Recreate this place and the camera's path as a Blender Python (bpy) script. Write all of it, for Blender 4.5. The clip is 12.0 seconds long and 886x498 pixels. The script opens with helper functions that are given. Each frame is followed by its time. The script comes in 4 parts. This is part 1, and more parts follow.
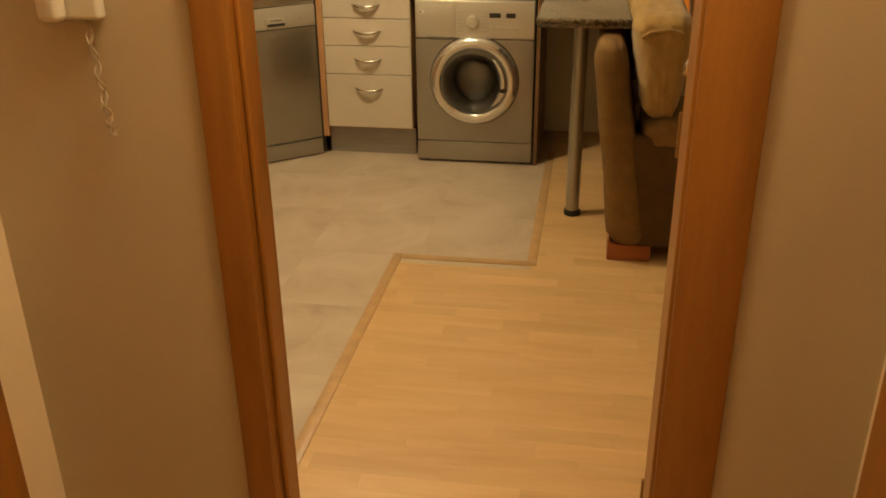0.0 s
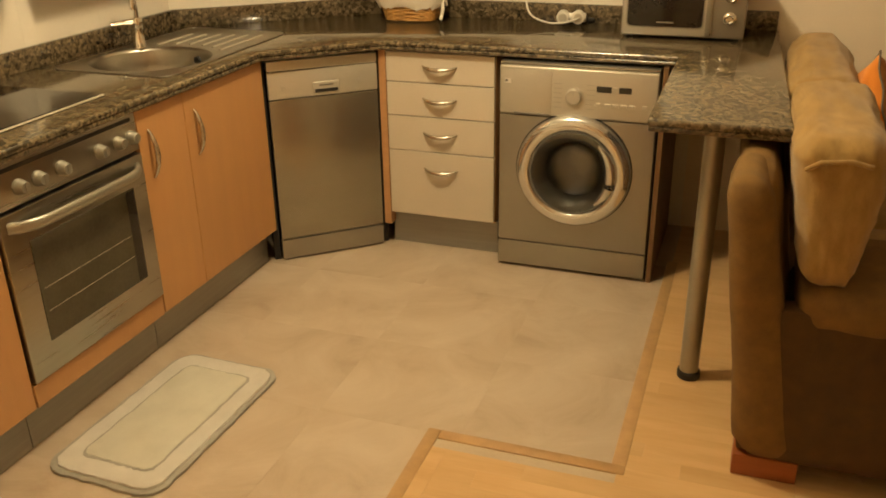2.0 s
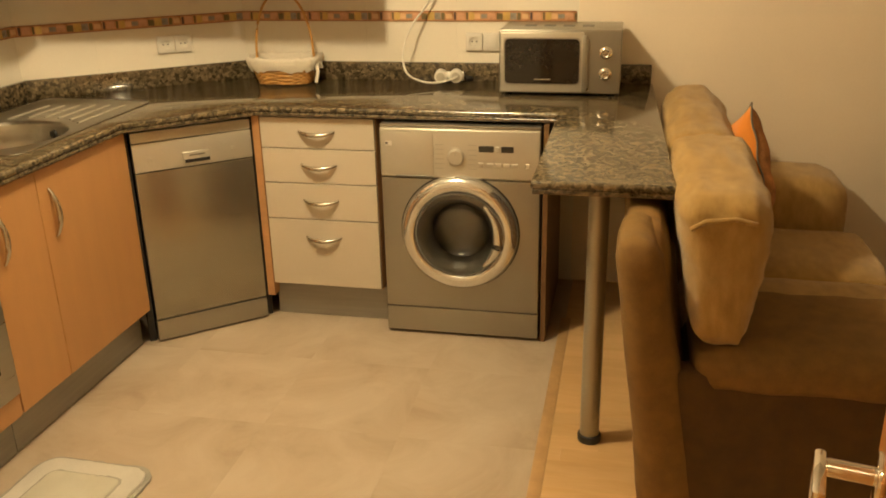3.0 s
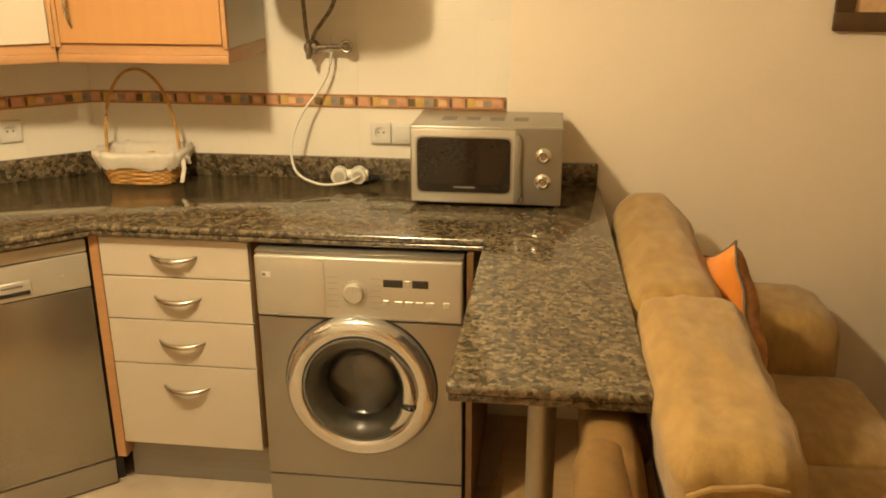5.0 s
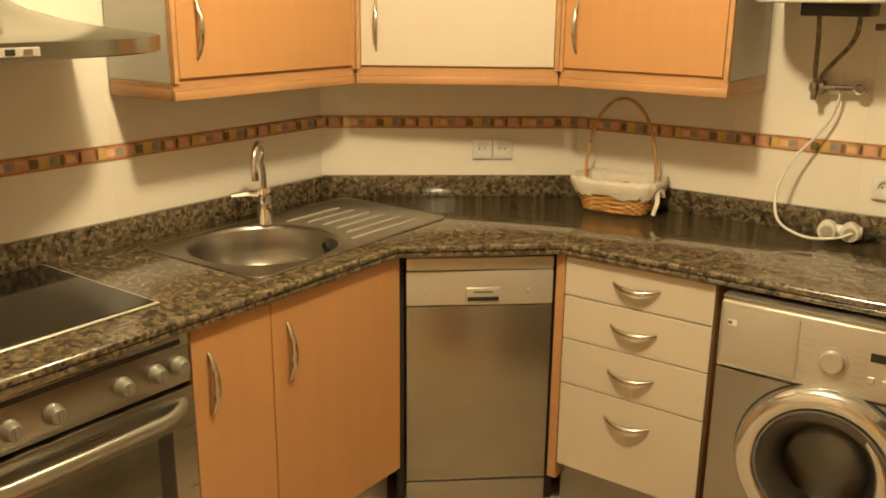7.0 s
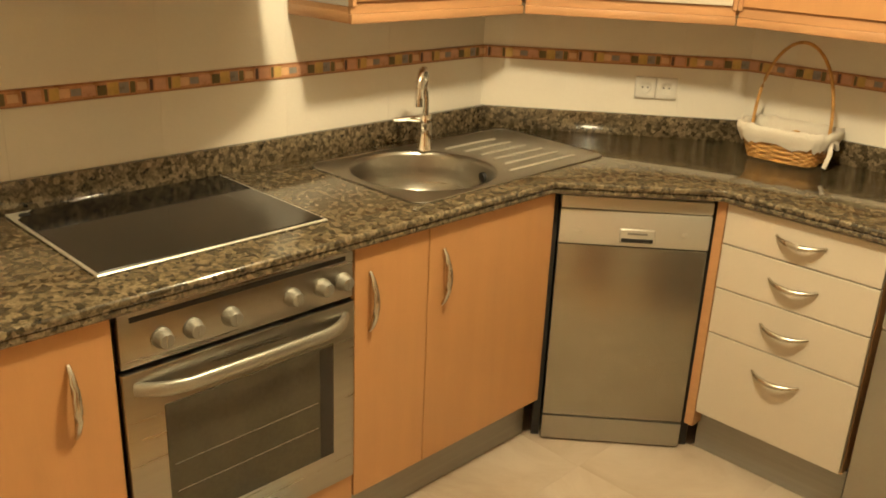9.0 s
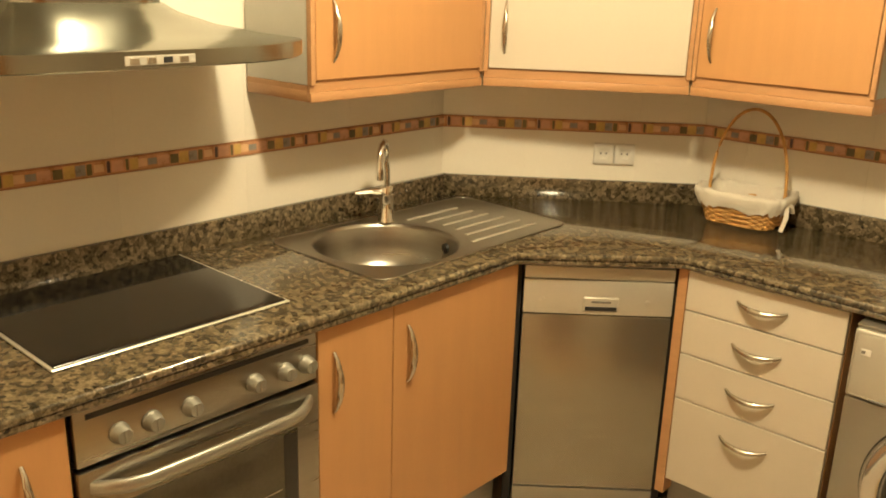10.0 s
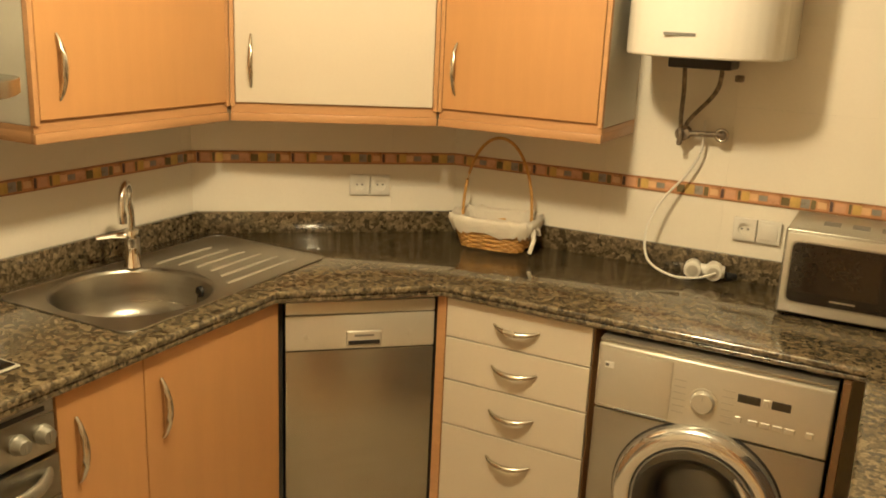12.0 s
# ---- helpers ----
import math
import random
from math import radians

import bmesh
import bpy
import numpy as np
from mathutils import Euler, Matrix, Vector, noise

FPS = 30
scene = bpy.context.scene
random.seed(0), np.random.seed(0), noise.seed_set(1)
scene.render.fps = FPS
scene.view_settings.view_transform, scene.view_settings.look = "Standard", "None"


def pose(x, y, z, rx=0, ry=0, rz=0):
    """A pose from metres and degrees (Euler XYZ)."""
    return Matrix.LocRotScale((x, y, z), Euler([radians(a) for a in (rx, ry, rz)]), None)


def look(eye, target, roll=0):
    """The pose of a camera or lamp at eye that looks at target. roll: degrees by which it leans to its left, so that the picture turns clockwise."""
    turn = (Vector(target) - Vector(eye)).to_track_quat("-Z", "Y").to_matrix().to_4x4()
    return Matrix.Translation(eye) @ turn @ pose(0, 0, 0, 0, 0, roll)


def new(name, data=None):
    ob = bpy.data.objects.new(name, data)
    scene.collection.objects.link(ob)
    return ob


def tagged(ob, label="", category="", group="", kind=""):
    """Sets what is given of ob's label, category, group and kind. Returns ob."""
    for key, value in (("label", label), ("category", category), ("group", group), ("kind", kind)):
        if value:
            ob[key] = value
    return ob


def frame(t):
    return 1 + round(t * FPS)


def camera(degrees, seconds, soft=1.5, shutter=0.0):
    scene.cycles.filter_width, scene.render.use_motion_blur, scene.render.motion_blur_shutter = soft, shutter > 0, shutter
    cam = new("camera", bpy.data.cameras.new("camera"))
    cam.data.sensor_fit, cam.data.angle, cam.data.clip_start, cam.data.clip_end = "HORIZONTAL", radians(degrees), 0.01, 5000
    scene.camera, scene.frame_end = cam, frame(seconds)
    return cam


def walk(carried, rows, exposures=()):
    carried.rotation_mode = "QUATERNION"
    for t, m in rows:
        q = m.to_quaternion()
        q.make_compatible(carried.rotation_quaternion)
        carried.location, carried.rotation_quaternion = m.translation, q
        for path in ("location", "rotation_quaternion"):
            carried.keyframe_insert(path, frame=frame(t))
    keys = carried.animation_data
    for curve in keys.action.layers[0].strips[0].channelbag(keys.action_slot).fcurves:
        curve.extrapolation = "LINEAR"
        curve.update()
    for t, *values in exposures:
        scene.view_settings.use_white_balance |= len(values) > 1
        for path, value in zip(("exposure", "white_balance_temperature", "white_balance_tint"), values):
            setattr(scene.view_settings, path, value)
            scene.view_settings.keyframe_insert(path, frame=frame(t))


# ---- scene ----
cam = camera(53.4, 12.0, soft=1.8)
PATH = [
    (0, (0.244, 0.262, 1.504), (-0.063, 2.059, 0.682), -0.6),
    (0.5, (0.256, 0.589, 1.524), (-0.127, 2.384, 0.73), 0.3),
    (1, (0.241, 0.897, 1.529), (-0.144, 2.715, 0.789), -0.1),
    (1.5, (0.229, 1.168, 1.556), (-0.206, 2.956, 0.773), -1.8),
    (2, (0.278, 1.429, 1.564), (-0.338, 3.149, 0.751), -0.9),
    (2.5, (0.27, 1.502, 1.54), (-0.299, 3.257, 0.768), -1.4),
    (3, (0.268, 1.575, 1.573), (-0.13, 3.401, 0.861), -1.3),
    (3.5, (0.216, 1.744, 1.597), (0.013, 3.615, 0.92), 0.3),
    (5.5, (0.19, 2.458, 1.676), (-0.107, 4.331, 1.04), -0.7),
    (6, (0.109, 2.458, 1.656), (-0.435, 4.285, 1.052), -0.2),
    (6.5, (0.075, 2.439, 1.614), (-0.786, 4.152, 1.045), 0.6),
    (7, (0.066, 2.437, 1.596), (-1.067, 3.992, 1.049), 0.6),
    (7.5, (0.061, 2.384, 1.6), (-1.267, 3.746, 0.983), 0.3),
    (9.5, (-0.001, 2.372, 1.602), (-1.307, 3.712, 0.895), 2.7),
    (10, (-0.012, 2.396, 1.662), (-1.296, 3.81, 1.071), 1.8),
    (10.5, (-0.05, 2.437, 1.669), (-1.261, 3.917, 1.083), 2.2),
    (11, (-0.045, 2.431, 1.686), (-1.211, 3.971, 1.167), 3.7),
    (11.5, (-0.042, 2.455, 1.688), (-1.107, 4.063, 1.159), 2.0),
    (12, (-0.004, 2.452, 1.688), (-0.88, 4.173, 1.167), 2.6),
]
walk(cam, [(t, look(eye, target, roll)) for t, eye, target, roll in PATH],
     exposures=[(0.0, -0.50, 6500, 10), (0.5, -0.48, 6500, 10), (1.0, -0.30, 6500, 10), (1.5, -0.15, 6500, 10), (2.0, -0.20, 6500, 10), (3.0, -0.04, 6500, 10), (3.5, 0.12, 6500, 10), (5.5, 0.05, 6500, 10),
                (6.5, -0.10, 6350, 9), (7.0, -0.08, 6280, 8), (7.5, 0.04, 6000, 7), (9.5, 0.16, 5950, 6), (10.5, 0.12, 6080, 6), (12.0, -0.11, 6250, 8)])

# ---- world, lamps ----
world = bpy.data.worlds.new("night")
scene.world = world
world.use_nodes = True
world.node_tree.nodes["Background"].inputs[0].default_value = (0.01, 0.01, 0.015, 1)
world.node_tree.nodes["Background"].inputs[1].default_value = 0.3

LAMP_KITCHEN = (-0.80, 3.66, 2.36)
LAMP_HALL = (0.12, 1.40, 2.34)


def bulb(name, place, watts, radius, colour):
    lamp = bpy.data.lights.new(name, "POINT")
    lamp.energy, lamp.shadow_soft_size, lamp.color = watts, radius, colour
    ob = new(name, lamp)
    ob.location = place
    return ob


bulb("kitchen_bulb", LAMP_KITCHEN, 98, 0.065, (1.0, 0.785, 0.462))
bulb("hall_bulb", LAMP_HALL, 44, 0.06, (1.0, 0.74, 0.40))


# ---- materials ----
def graph(name):
    m = bpy.data.materials.new(name)
    m.use_nodes = True
    t = m.node_tree
    return m, t, t.nodes["Principled BSDF"]


def add(t, kind, **inputs):
    n = t.nodes.new(kind)
    for k, v in inputs.items():
        n.inputs[k.replace("_", " ")].default_value = v
    return n


def coords(t, stretch=(1, 1, 1)):
    c = t.nodes.new("ShaderNodeTexCoord")
    m = add(t, "ShaderNodeMapping", Scale=stretch)
    t.links.new(c.outputs["Object"], m.inputs["Vector"])
    return m.outputs["Vector"]


def ramp(t, stops, fac):
    r = t.nodes.new("ShaderNodeValToRGB")
    e = r.color_ramp.elements
    while len(e) < len(stops):
        e.new(0.5)
    for el, (p, c) in zip(e, stops):
        el.position, el.color = p, (*c, 1)
    t.links.new(fac, r.inputs["Fac"])
    return r


def surface(name, colour, rough=0.5, metal=0.0, var=0.12, scale=3.0, fine=90.0, bump=0.05, stretch=(1, 1, 1), rnd=0.0, coat=0.0,
            second=None, spread=0.1, sheen=0.0):
    """A material with blotches and grain at two scales."""
    m, t, b = graph(name)
    v = coords(t, stretch)
    big = add(t, "ShaderNodeTexNoise", Scale=scale, Detail=4.0, Roughness=0.6)
    small = add(t, "ShaderNodeTexNoise", Scale=fine, Detail=3.0, Roughness=0.6)
    t.links.new(v, big.inputs["Vector"])
    t.links.new(v, small.inputs["Vector"])
    mix = t.nodes.new("ShaderNodeMath")
    mix.operation = "MULTIPLY_ADD"
    mix.inputs[1].default_value = 0.35
    t.links.new(small.outputs["Fac"], mix.inputs[0])
    t.links.new(big.outputs["Fac"], mix.inputs[2])
    lo = tuple(c * (1 - var) for c in colour)
    hi = tuple(min(1.0, c * (1 + var)) for c in (second or colour))
    r = ramp(t, [(0.48, lo), (0.87, hi)], mix.outputs[0])
    out = r.outputs["Color"]
    if rnd:
        info = t.nodes.new("ShaderNodeObjectInfo")
        mr = add(t, "ShaderNodeMapRange")
        mr.inputs["To Min"].default_value, mr.inputs["To Max"].default_value = 1 - rnd, 1 + rnd
        t.links.new(info.outputs["Random"], mr.inputs["Value"])
        h = t.nodes.new("ShaderNodeHueSaturation")
        t.links.new(mr.outputs["Result"], h.inputs["Value"])
        t.links.new(out, h.inputs["Color"])
        out = h.outputs["Color"]
    t.links.new(out, b.inputs["Base Color"])
    rr = add(t, "ShaderNodeMapRange")
    rr.inputs["To Min"].default_value, rr.inputs["To Max"].default_value = max(0.02, rough - spread), min(1.0, rough + spread)
    t.links.new(big.outputs["Fac"], rr.inputs["Value"])
    t.links.new(rr.outputs["Result"], b.inputs["Roughness"])
    b.inputs["Metallic"].default_value = metal
    b.inputs["Coat Weight"].default_value = coat
    b.inputs["Sheen Weight"].default_value = sheen
    if bump:
        bp = add(t, "ShaderNodeBump", Strength=bump, Distance=0.004)
        t.links.new(small.outputs["Fac"], bp.inputs["Height"])
        t.links.new(bp.outputs["Normal"], b.inputs["Normal"])
    return m


def granite_material():
    m, t, b = graph("granite")
    v = coords(t)
    warp = add(t, "ShaderNodeTexNoise", Scale=30.0, Detail=2.0)
    t.links.new(v, warp.inputs["Vector"])
    shift = t.nodes.new("ShaderNodeVectorMath")
    shift.operation = "MULTIPLY_ADD"
    shift.inputs[1].default_value = (0.016, 0.016, 0.016)
    t.links.new(warp.outputs["Color"], shift.inputs[0])
    t.links.new(v, shift.inputs[2])
    cell = add(t, "ShaderNodeTexVoronoi", Scale=88.0, Randomness=1.0)
    t.links.new(shift.outputs["Vector"], cell.inputs["Vector"])
    grain = add(t, "ShaderNodeTexNoise", Scale=150.0, Detail=4.0, Roughness=0.7)
    t.links.new(v, grain.inputs["Vector"])
    cloud = add(t, "ShaderNodeTexNoise", Scale=24.0, Detail=5.0, Roughness=0.65)
    t.links.new(v, cloud.inputs["Vector"])
    split = t.nodes.new("ShaderNodeSeparateColor")
    t.links.new(cell.outputs["Color"], split.inputs["Color"])
    s1 = t.nodes.new("ShaderNodeMath")
    s1.operation = "MULTIPLY_ADD"
    s1.inputs[1].default_value = 0.55
    t.links.new(split.outputs["Red"], s1.inputs[0])
    t.links.new(grain.outputs["Fac"], s1.inputs[2])
    s2 = t.nodes.new("ShaderNodeMath")
    s2.operation = "MULTIPLY_ADD"
    s2.inputs[1].default_value = 0.55
    t.links.new(cloud.outputs["Fac"], s2.inputs[0])
    t.links.new(s1.outputs[0], s2.inputs[2])
    r = ramp(t, [(0.66, (0.023, 0.0182, 0.0105)), (0.84, (0.064, 0.0490, 0.0275)), (1.0, (0.124, 0.0950, 0.0535)), (1.0, (0.240, 0.187, 0.112))], s2.outputs[0])
    for el, p in zip(r.color_ramp.elements, (0.40, 0.53, 0.66, 0.84)):
        el.position = p
    half = t.nodes.new("ShaderNodeMath")
    half.operation = "MULTIPLY"
    half.inputs[1].default_value = 0.58
    t.links.new(s2.outputs[0], half.inputs[0])
    t.links.new(half.outputs[0], r.inputs["Fac"])
    t.links.new(r.outputs["Color"], b.inputs["Base Color"])
    b.inputs["Roughness"].default_value = 0.095
    b.inputs["IOR"].default_value = 1.66
    return m


def floor_tile_material():
    m, t, b = graph("stone_tile")
    c = t.nodes.new("ShaderNodeTexCoord")
    info = t.nodes.new("ShaderNodeObjectInfo")
    sh = t.nodes.new("ShaderNodeVectorMath")
    sh.operation = "MULTIPLY_ADD"
    sh.inputs[1].default_value = (7.0, 5.0, 3.0)
    t.links.new(info.outputs["Random"], sh.inputs[0])
    t.links.new(c.outputs["Object"], sh.inputs[2])
    n0 = add(t, "ShaderNodeTexNoise", Scale=3.2, Detail=6.0, Roughness=0.62, Distortion=0.8)
    n1 = add(t, "ShaderNodeTexNoise", Scale=60.0, Detail=3.0)
    for n in (n0, n1):
        t.links.new(sh.outputs["Vector"], n.inputs["Vector"])
    r = ramp(t, [(0.26, (0.37, 0.28, 0.192)), (0.42, (0.455, 0.366, 0.264)), (0.58, (0.51, 0.42, 0.312)), (0.75, (0.56, 0.474, 0.364))], n0.outputs["Fac"])
    mr = add(t, "ShaderNodeMapRange")
    mr.inputs["To Min"].default_value, mr.inputs["To Max"].default_value = 0.985, 1.015
    t.links.new(info.outputs["Random"], mr.inputs["Value"])
    h = t.nodes.new("ShaderNodeHueSaturation")
    t.links.new(r.outputs["Color"], h.inputs["Color"])
    t.links.new(mr.outputs["Result"], h.inputs["Value"])
    t.links.new(h.outputs["Color"], b.inputs["Base Color"])
    b.inputs["Roughness"].default_value = 0.42
    bp = add(t, "ShaderNodeBump", Strength=0.08, Distance=0.003)
    t.links.new(n1.outputs["Fac"], bp.inputs["Height"])
    t.links.new(bp.outputs["Normal"], b.inputs["Normal"])
    return m


def laminate_material():
    """Oak strips: each one with its own tone and its own stretch of grain."""
    m, t, b = graph("oak_laminate_strip")
    c = t.nodes.new("ShaderNodeTexCoord")
    info = t.nodes.new("ShaderNodeObjectInfo")
    geo = t.nodes.new("ShaderNodeNewGeometry")
    one = t.nodes.new("ShaderNodeMath")
    t.links.new(info.outputs["Random"], one.inputs[0])
    t.links.new(geo.outputs["Random Per Island"], one.inputs[1])
    rnd = t.nodes.new("ShaderNodeMath")
    rnd.operation = "FRACT"
    t.links.new(one.outputs[0], rnd.inputs[0])
    sh = t.nodes.new("ShaderNodeVectorMath")
    sh.operation = "MULTIPLY_ADD"
    sh.inputs[1].default_value = (17.0, 11.0, 5.0)
    t.links.new(rnd.outputs[0], sh.inputs[0])
    t.links.new(c.outputs["Object"], sh.inputs[2])
    mp = add(t, "ShaderNodeMapping", Scale=(1.2, 9, 9))
    t.links.new(sh.outputs["Vector"], mp.inputs["Vector"])
    broad = add(t, "ShaderNodeTexNoise", Scale=1.6, Detail=3.0, Roughness=0.5, Distortion=0.6)
    fine = add(t, "ShaderNodeTexNoise", Scale=16.0, Detail=3.0, Roughness=0.6)
    for n in (broad, fine):
        t.links.new(mp.outputs["Vector"], n.inputs["Vector"])
    mix = t.nodes.new("ShaderNodeMath")
    mix.operation = "MULTIPLY_ADD"
    mix.inputs[1].default_value = 0.3
    t.links.new(fine.outputs["Fac"], mix.inputs[0])
    t.links.new(broad.outputs["Fac"], mix.inputs[2])
    r = ramp(t, [(0.45, (0.545, 0.345, 0.150)), (0.85, (0.64, 0.430, 0.210))], mix.outputs[0])
    mr = add(t, "ShaderNodeMapRange")
    mr.inputs["To Min"].default_value, mr.inputs["To Max"].default_value = 0.94, 1.06
    t.links.new(rnd.outputs[0], mr.inputs["Value"])
    h = t.nodes.new("ShaderNodeHueSaturation")
    t.links.new(r.outputs["Color"], h.inputs["Color"])
    t.links.new(mr.outputs["Result"], h.inputs["Value"])
    t.links.new(h.outputs["Color"], b.inputs["Base Color"])
    b.inputs["Roughness"].default_value = 0.30
    bp = add(t, "ShaderNodeBump", Strength=0.02, Distance=0.002)
    t.links.new(fine.outputs["Fac"], bp.inputs["Height"])
    t.links.new(bp.outputs["Normal"], b.inputs["Normal"])
    return m


def glass_material(name, colour=(0.9, 0.92, 0.9), rough=0.02):
    m, t, b = graph(name)
    b.inputs["Base Color"].default_value = (*colour, 1)
    b.inputs["Transmission Weight"].default_value = 1.0
    b.inputs["Roughness"].default_value = rough
    b.inputs["IOR"].default_value = 1.45
    return m


def glow(name, colour, strength):
    m, t, b = graph(name)
    b.inputs["Base Color"].default_value = (0.8, 0.78, 0.7, 1)
    b.inputs["Emission Color"].default_value = (*colour, 1)
    b.inputs["Emission Strength"].default_value = strength
    return m


GRANITE = granite_material()
STONE = floor_tile_material()
GROUT = surface("grout", (0.52, 0.43, 0.305), 0.9, var=0.10, bump=0.1)
WALL_TILE = surface("cream_wall_tile", (0.84, 0.79, 0.675), 0.20, var=0.03, scale=1.5, bump=0.0, spread=0.05, rnd=0.012)
WALL_GROUT = surface("pale_wall_grout", (0.84, 0.79, 0.675), 0.6, var=0.06)
PLASTER = surface("cream_plaster", (0.86, 0.755, 0.60), 0.75, var=0.035, scale=1.2, fine=160, bump=0.10)
# Same hall paint twice: a lit copy, then one with shade in its colour.
HALL_LIT = surface("hall_paint_lit", (0.86, 0.74, 0.56), 0.5, var=0.03, scale=1.2, fine=160, bump=0.06)
HALL_SHADED = surface("hall_paint_shaded", (0.52, 0.435, 0.30), 0.45, var=0.04, scale=1.2, fine=160, bump=0.06)
CEILING = surface("ceiling_paint", (0.88, 0.86, 0.80), 0.9, var=0.03, bump=0.08)
BEECH = surface("orange_beech_laminate", (0.49, 0.255, 0.096), 0.38, var=0.045, scale=2.0, fine=40, stretch=(9, 9, 1), bump=0.015, rnd=0.02)
BEECH_EDGE = surface("beech_edge", (0.47, 0.255, 0.11), 0.42, var=0.10, scale=2.5, fine=40, stretch=(1, 1, 9), bump=0.015)
DOORWOOD = surface("varnished_door_wood", (0.31, 0.130, 0.020), 0.42, var=0.16, scale=2.2, fine=45, stretch=(10, 10, 1), bump=0.03, coat=0.05)
CREAM = surface("cream_laminate", (0.59, 0.525, 0.415), 0.42, var=0.03, scale=1.0, bump=0.01, rnd=0.01)
SIDEGREY = surface("pale_grey_melamine", (0.55, 0.53, 0.46), 0.45, var=0.04, bump=0.01)
STEEL = surface("brushed_steel", (0.38, 0.36, 0.31), 0.29, 1.0, var=0.05, scale=2.0, fine=60, stretch=(1, 1, 25), bump=0.02, spread=0.06)
SILVER = surface("silver_paint", (0.37, 0.35, 0.295), 0.34, 0.75, var=0.04, scale=1.5, bump=0.0, spread=0.04)
SILVER_LIGHT = surface("pale_silver_plastic", (0.55, 0.52, 0.44), 0.32, 0.45, var=0.03, bump=0.0, spread=0.04)
RINGMETAL = surface("satin_chrome_ring", (0.74, 0.74, 0.72), 0.14, 0.9, var=0.03, bump=0.0, spread=0.03)
CHROME = surface("chrome", (0.82, 0.80, 0.76), 0.07, 1.0, var=0.02, bump=0.0, spread=0.03)
NICKEL = surface("satin_nickel", (0.60, 0.56, 0.48), 0.26, 1.0, var=0.04, bump=0.0, spread=0.05)
KICK = surface("brushed_grey_plinth", (0.31, 0.30, 0.27), 0.40, 0.55, var=0.08, stretch=(1, 1, 20), bump=0.03)
BLACK = surface("black_plastic", (0.012, 0.011, 0.010), 0.45, var=0.2, bump=0.02)
DARK = surface("dark_cavity", (0.02, 0.016, 0.012), 0.8, var=0.2)
CERAN = surface("black_glass_ceramic", (0.010, 0.009, 0.008), 0.06, var=0.1, bump=0.0, spread=0.02)
DARKGLASS = surface("dark_oven_glass", (0.018, 0.014, 0.010), 0.06, var=0.1, bump=0.0, spread=0.02)
OVENGLASS = surface("olive_oven_glass", (0.055, 0.047, 0.026), 0.09, var=0.25, scale=5, bump=0.0, spread=0.03)
WHITE = surface("white_plastic", (0.74, 0.71, 0.63), 0.35, var=0.02, bump=0.0)
ENAMEL = surface("white_enamel", (0.76, 0.74, 0.66), 0.25, var=0.02, bump=0.0, spread=0.05)
GREYINK = surface("grey_print", (0.16, 0.15, 0.13), 0.5, var=0.05, bump=0.0)
LCD = surface("dark_display", (0.03, 0.028, 0.022), 0.15, var=0.1, bump=0.0, spread=0.02)
COPPER = surface("tarnished_hose_metal", (0.24, 0.19, 0.135), 0.45, 0.6, var=0.6, scale=55, fine=300, bump=0.4)
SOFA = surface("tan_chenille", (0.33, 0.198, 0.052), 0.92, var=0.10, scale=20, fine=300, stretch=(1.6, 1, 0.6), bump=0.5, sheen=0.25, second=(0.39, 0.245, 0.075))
# Darker copies of the same tan chenille, with shade put into the colour.
SOFA_DEEP_SHADE = surface("chenille_deep_shade", (0.085, 0.043, 0.010), 0.95, var=0.18, scale=14, fine=300, bump=0.5)
SOFA_HALF_SHADE = surface("chenille_half_shade", (0.185, 0.102, 0.026), 0.95, var=0.18, scale=18, fine=300, bump=0.5)
ORANGE = surface("orange_cushion_cotton", (0.78, 0.27, 0.03), 0.85, var=0.08, scale=6, fine=300, bump=0.3, sheen=0.2)
ORANGE_DIM = surface("patterned_cushion_back", (0.33, 0.15, 0.05), 0.9, var=0.45, scale=22, fine=200, bump=0.3)
GREYCLOTH = surface("grey_brown_piping", (0.20, 0.17, 0.13), 0.9, var=0.1, bump=0.2)
LEGWOOD = surface("reddish_sofa_foot", (0.30, 0.085, 0.020), 0.35, var=0.15, stretch=(1, 8, 8), bump=0.02)
BROWNWOOD = surface("dark_walnut", (0.085, 0.046, 0.018), 0.42, var=0.2, scale=2, fine=50, stretch=(10, 10, 1), bump=0.04)
WICKER = surface("honey_wicker", (0.55, 0.30, 0.085), 0.48, var=0.28, scale=25, fine=140, bump=0.2)
LINEN = surface("cream_linen", (0.72, 0.66, 0.55), 0.9, var=0.06, scale=9, fine=500, bump=0.4)
MATWHITE = surface("white_cotton_pile", (0.66, 0.64, 0.57), 0.97, var=0.07, scale=14, fine=500, bump=0.8, sheen=0.3)
MATGREY = surface("grey_cotton_pile", (0.40, 0.385, 0.33), 0.97, var=0.15, scale=14, fine=500, bump=0.8)
MATMID = surface("pale_cotton_weave", (0.58, 0.565, 0.47), 0.97, var=0.06, scale=10, fine=420, bump=0.6)
PARQUET = laminate_material()
MOULDING = surface("oak_threshold_strip", (0.47, 0.295, 0.13), 0.40, var=0.14, scale=3, fine=60, stretch=(4, 4, 4), bump=0.03)
B_EDGE = surface("border_brown_line", (0.36, 0.165, 0.07), 0.3, var=0.2, scale=30, bump=0.0)
B_ORANGE = surface("border_terracotta", (0.54, 0.275, 0.135), 0.3, var=0.2, scale=30, fine=200, bump=0.0)
B_PINK = surface("border_salmon", (0.64, 0.36, 0.22), 0.3, var=0.12, scale=30, bump=0.0)
B_YELLOW = surface("border_ochre", (0.62, 0.42, 0.13), 0.3, var=0.15, scale=30, bump=0.0)
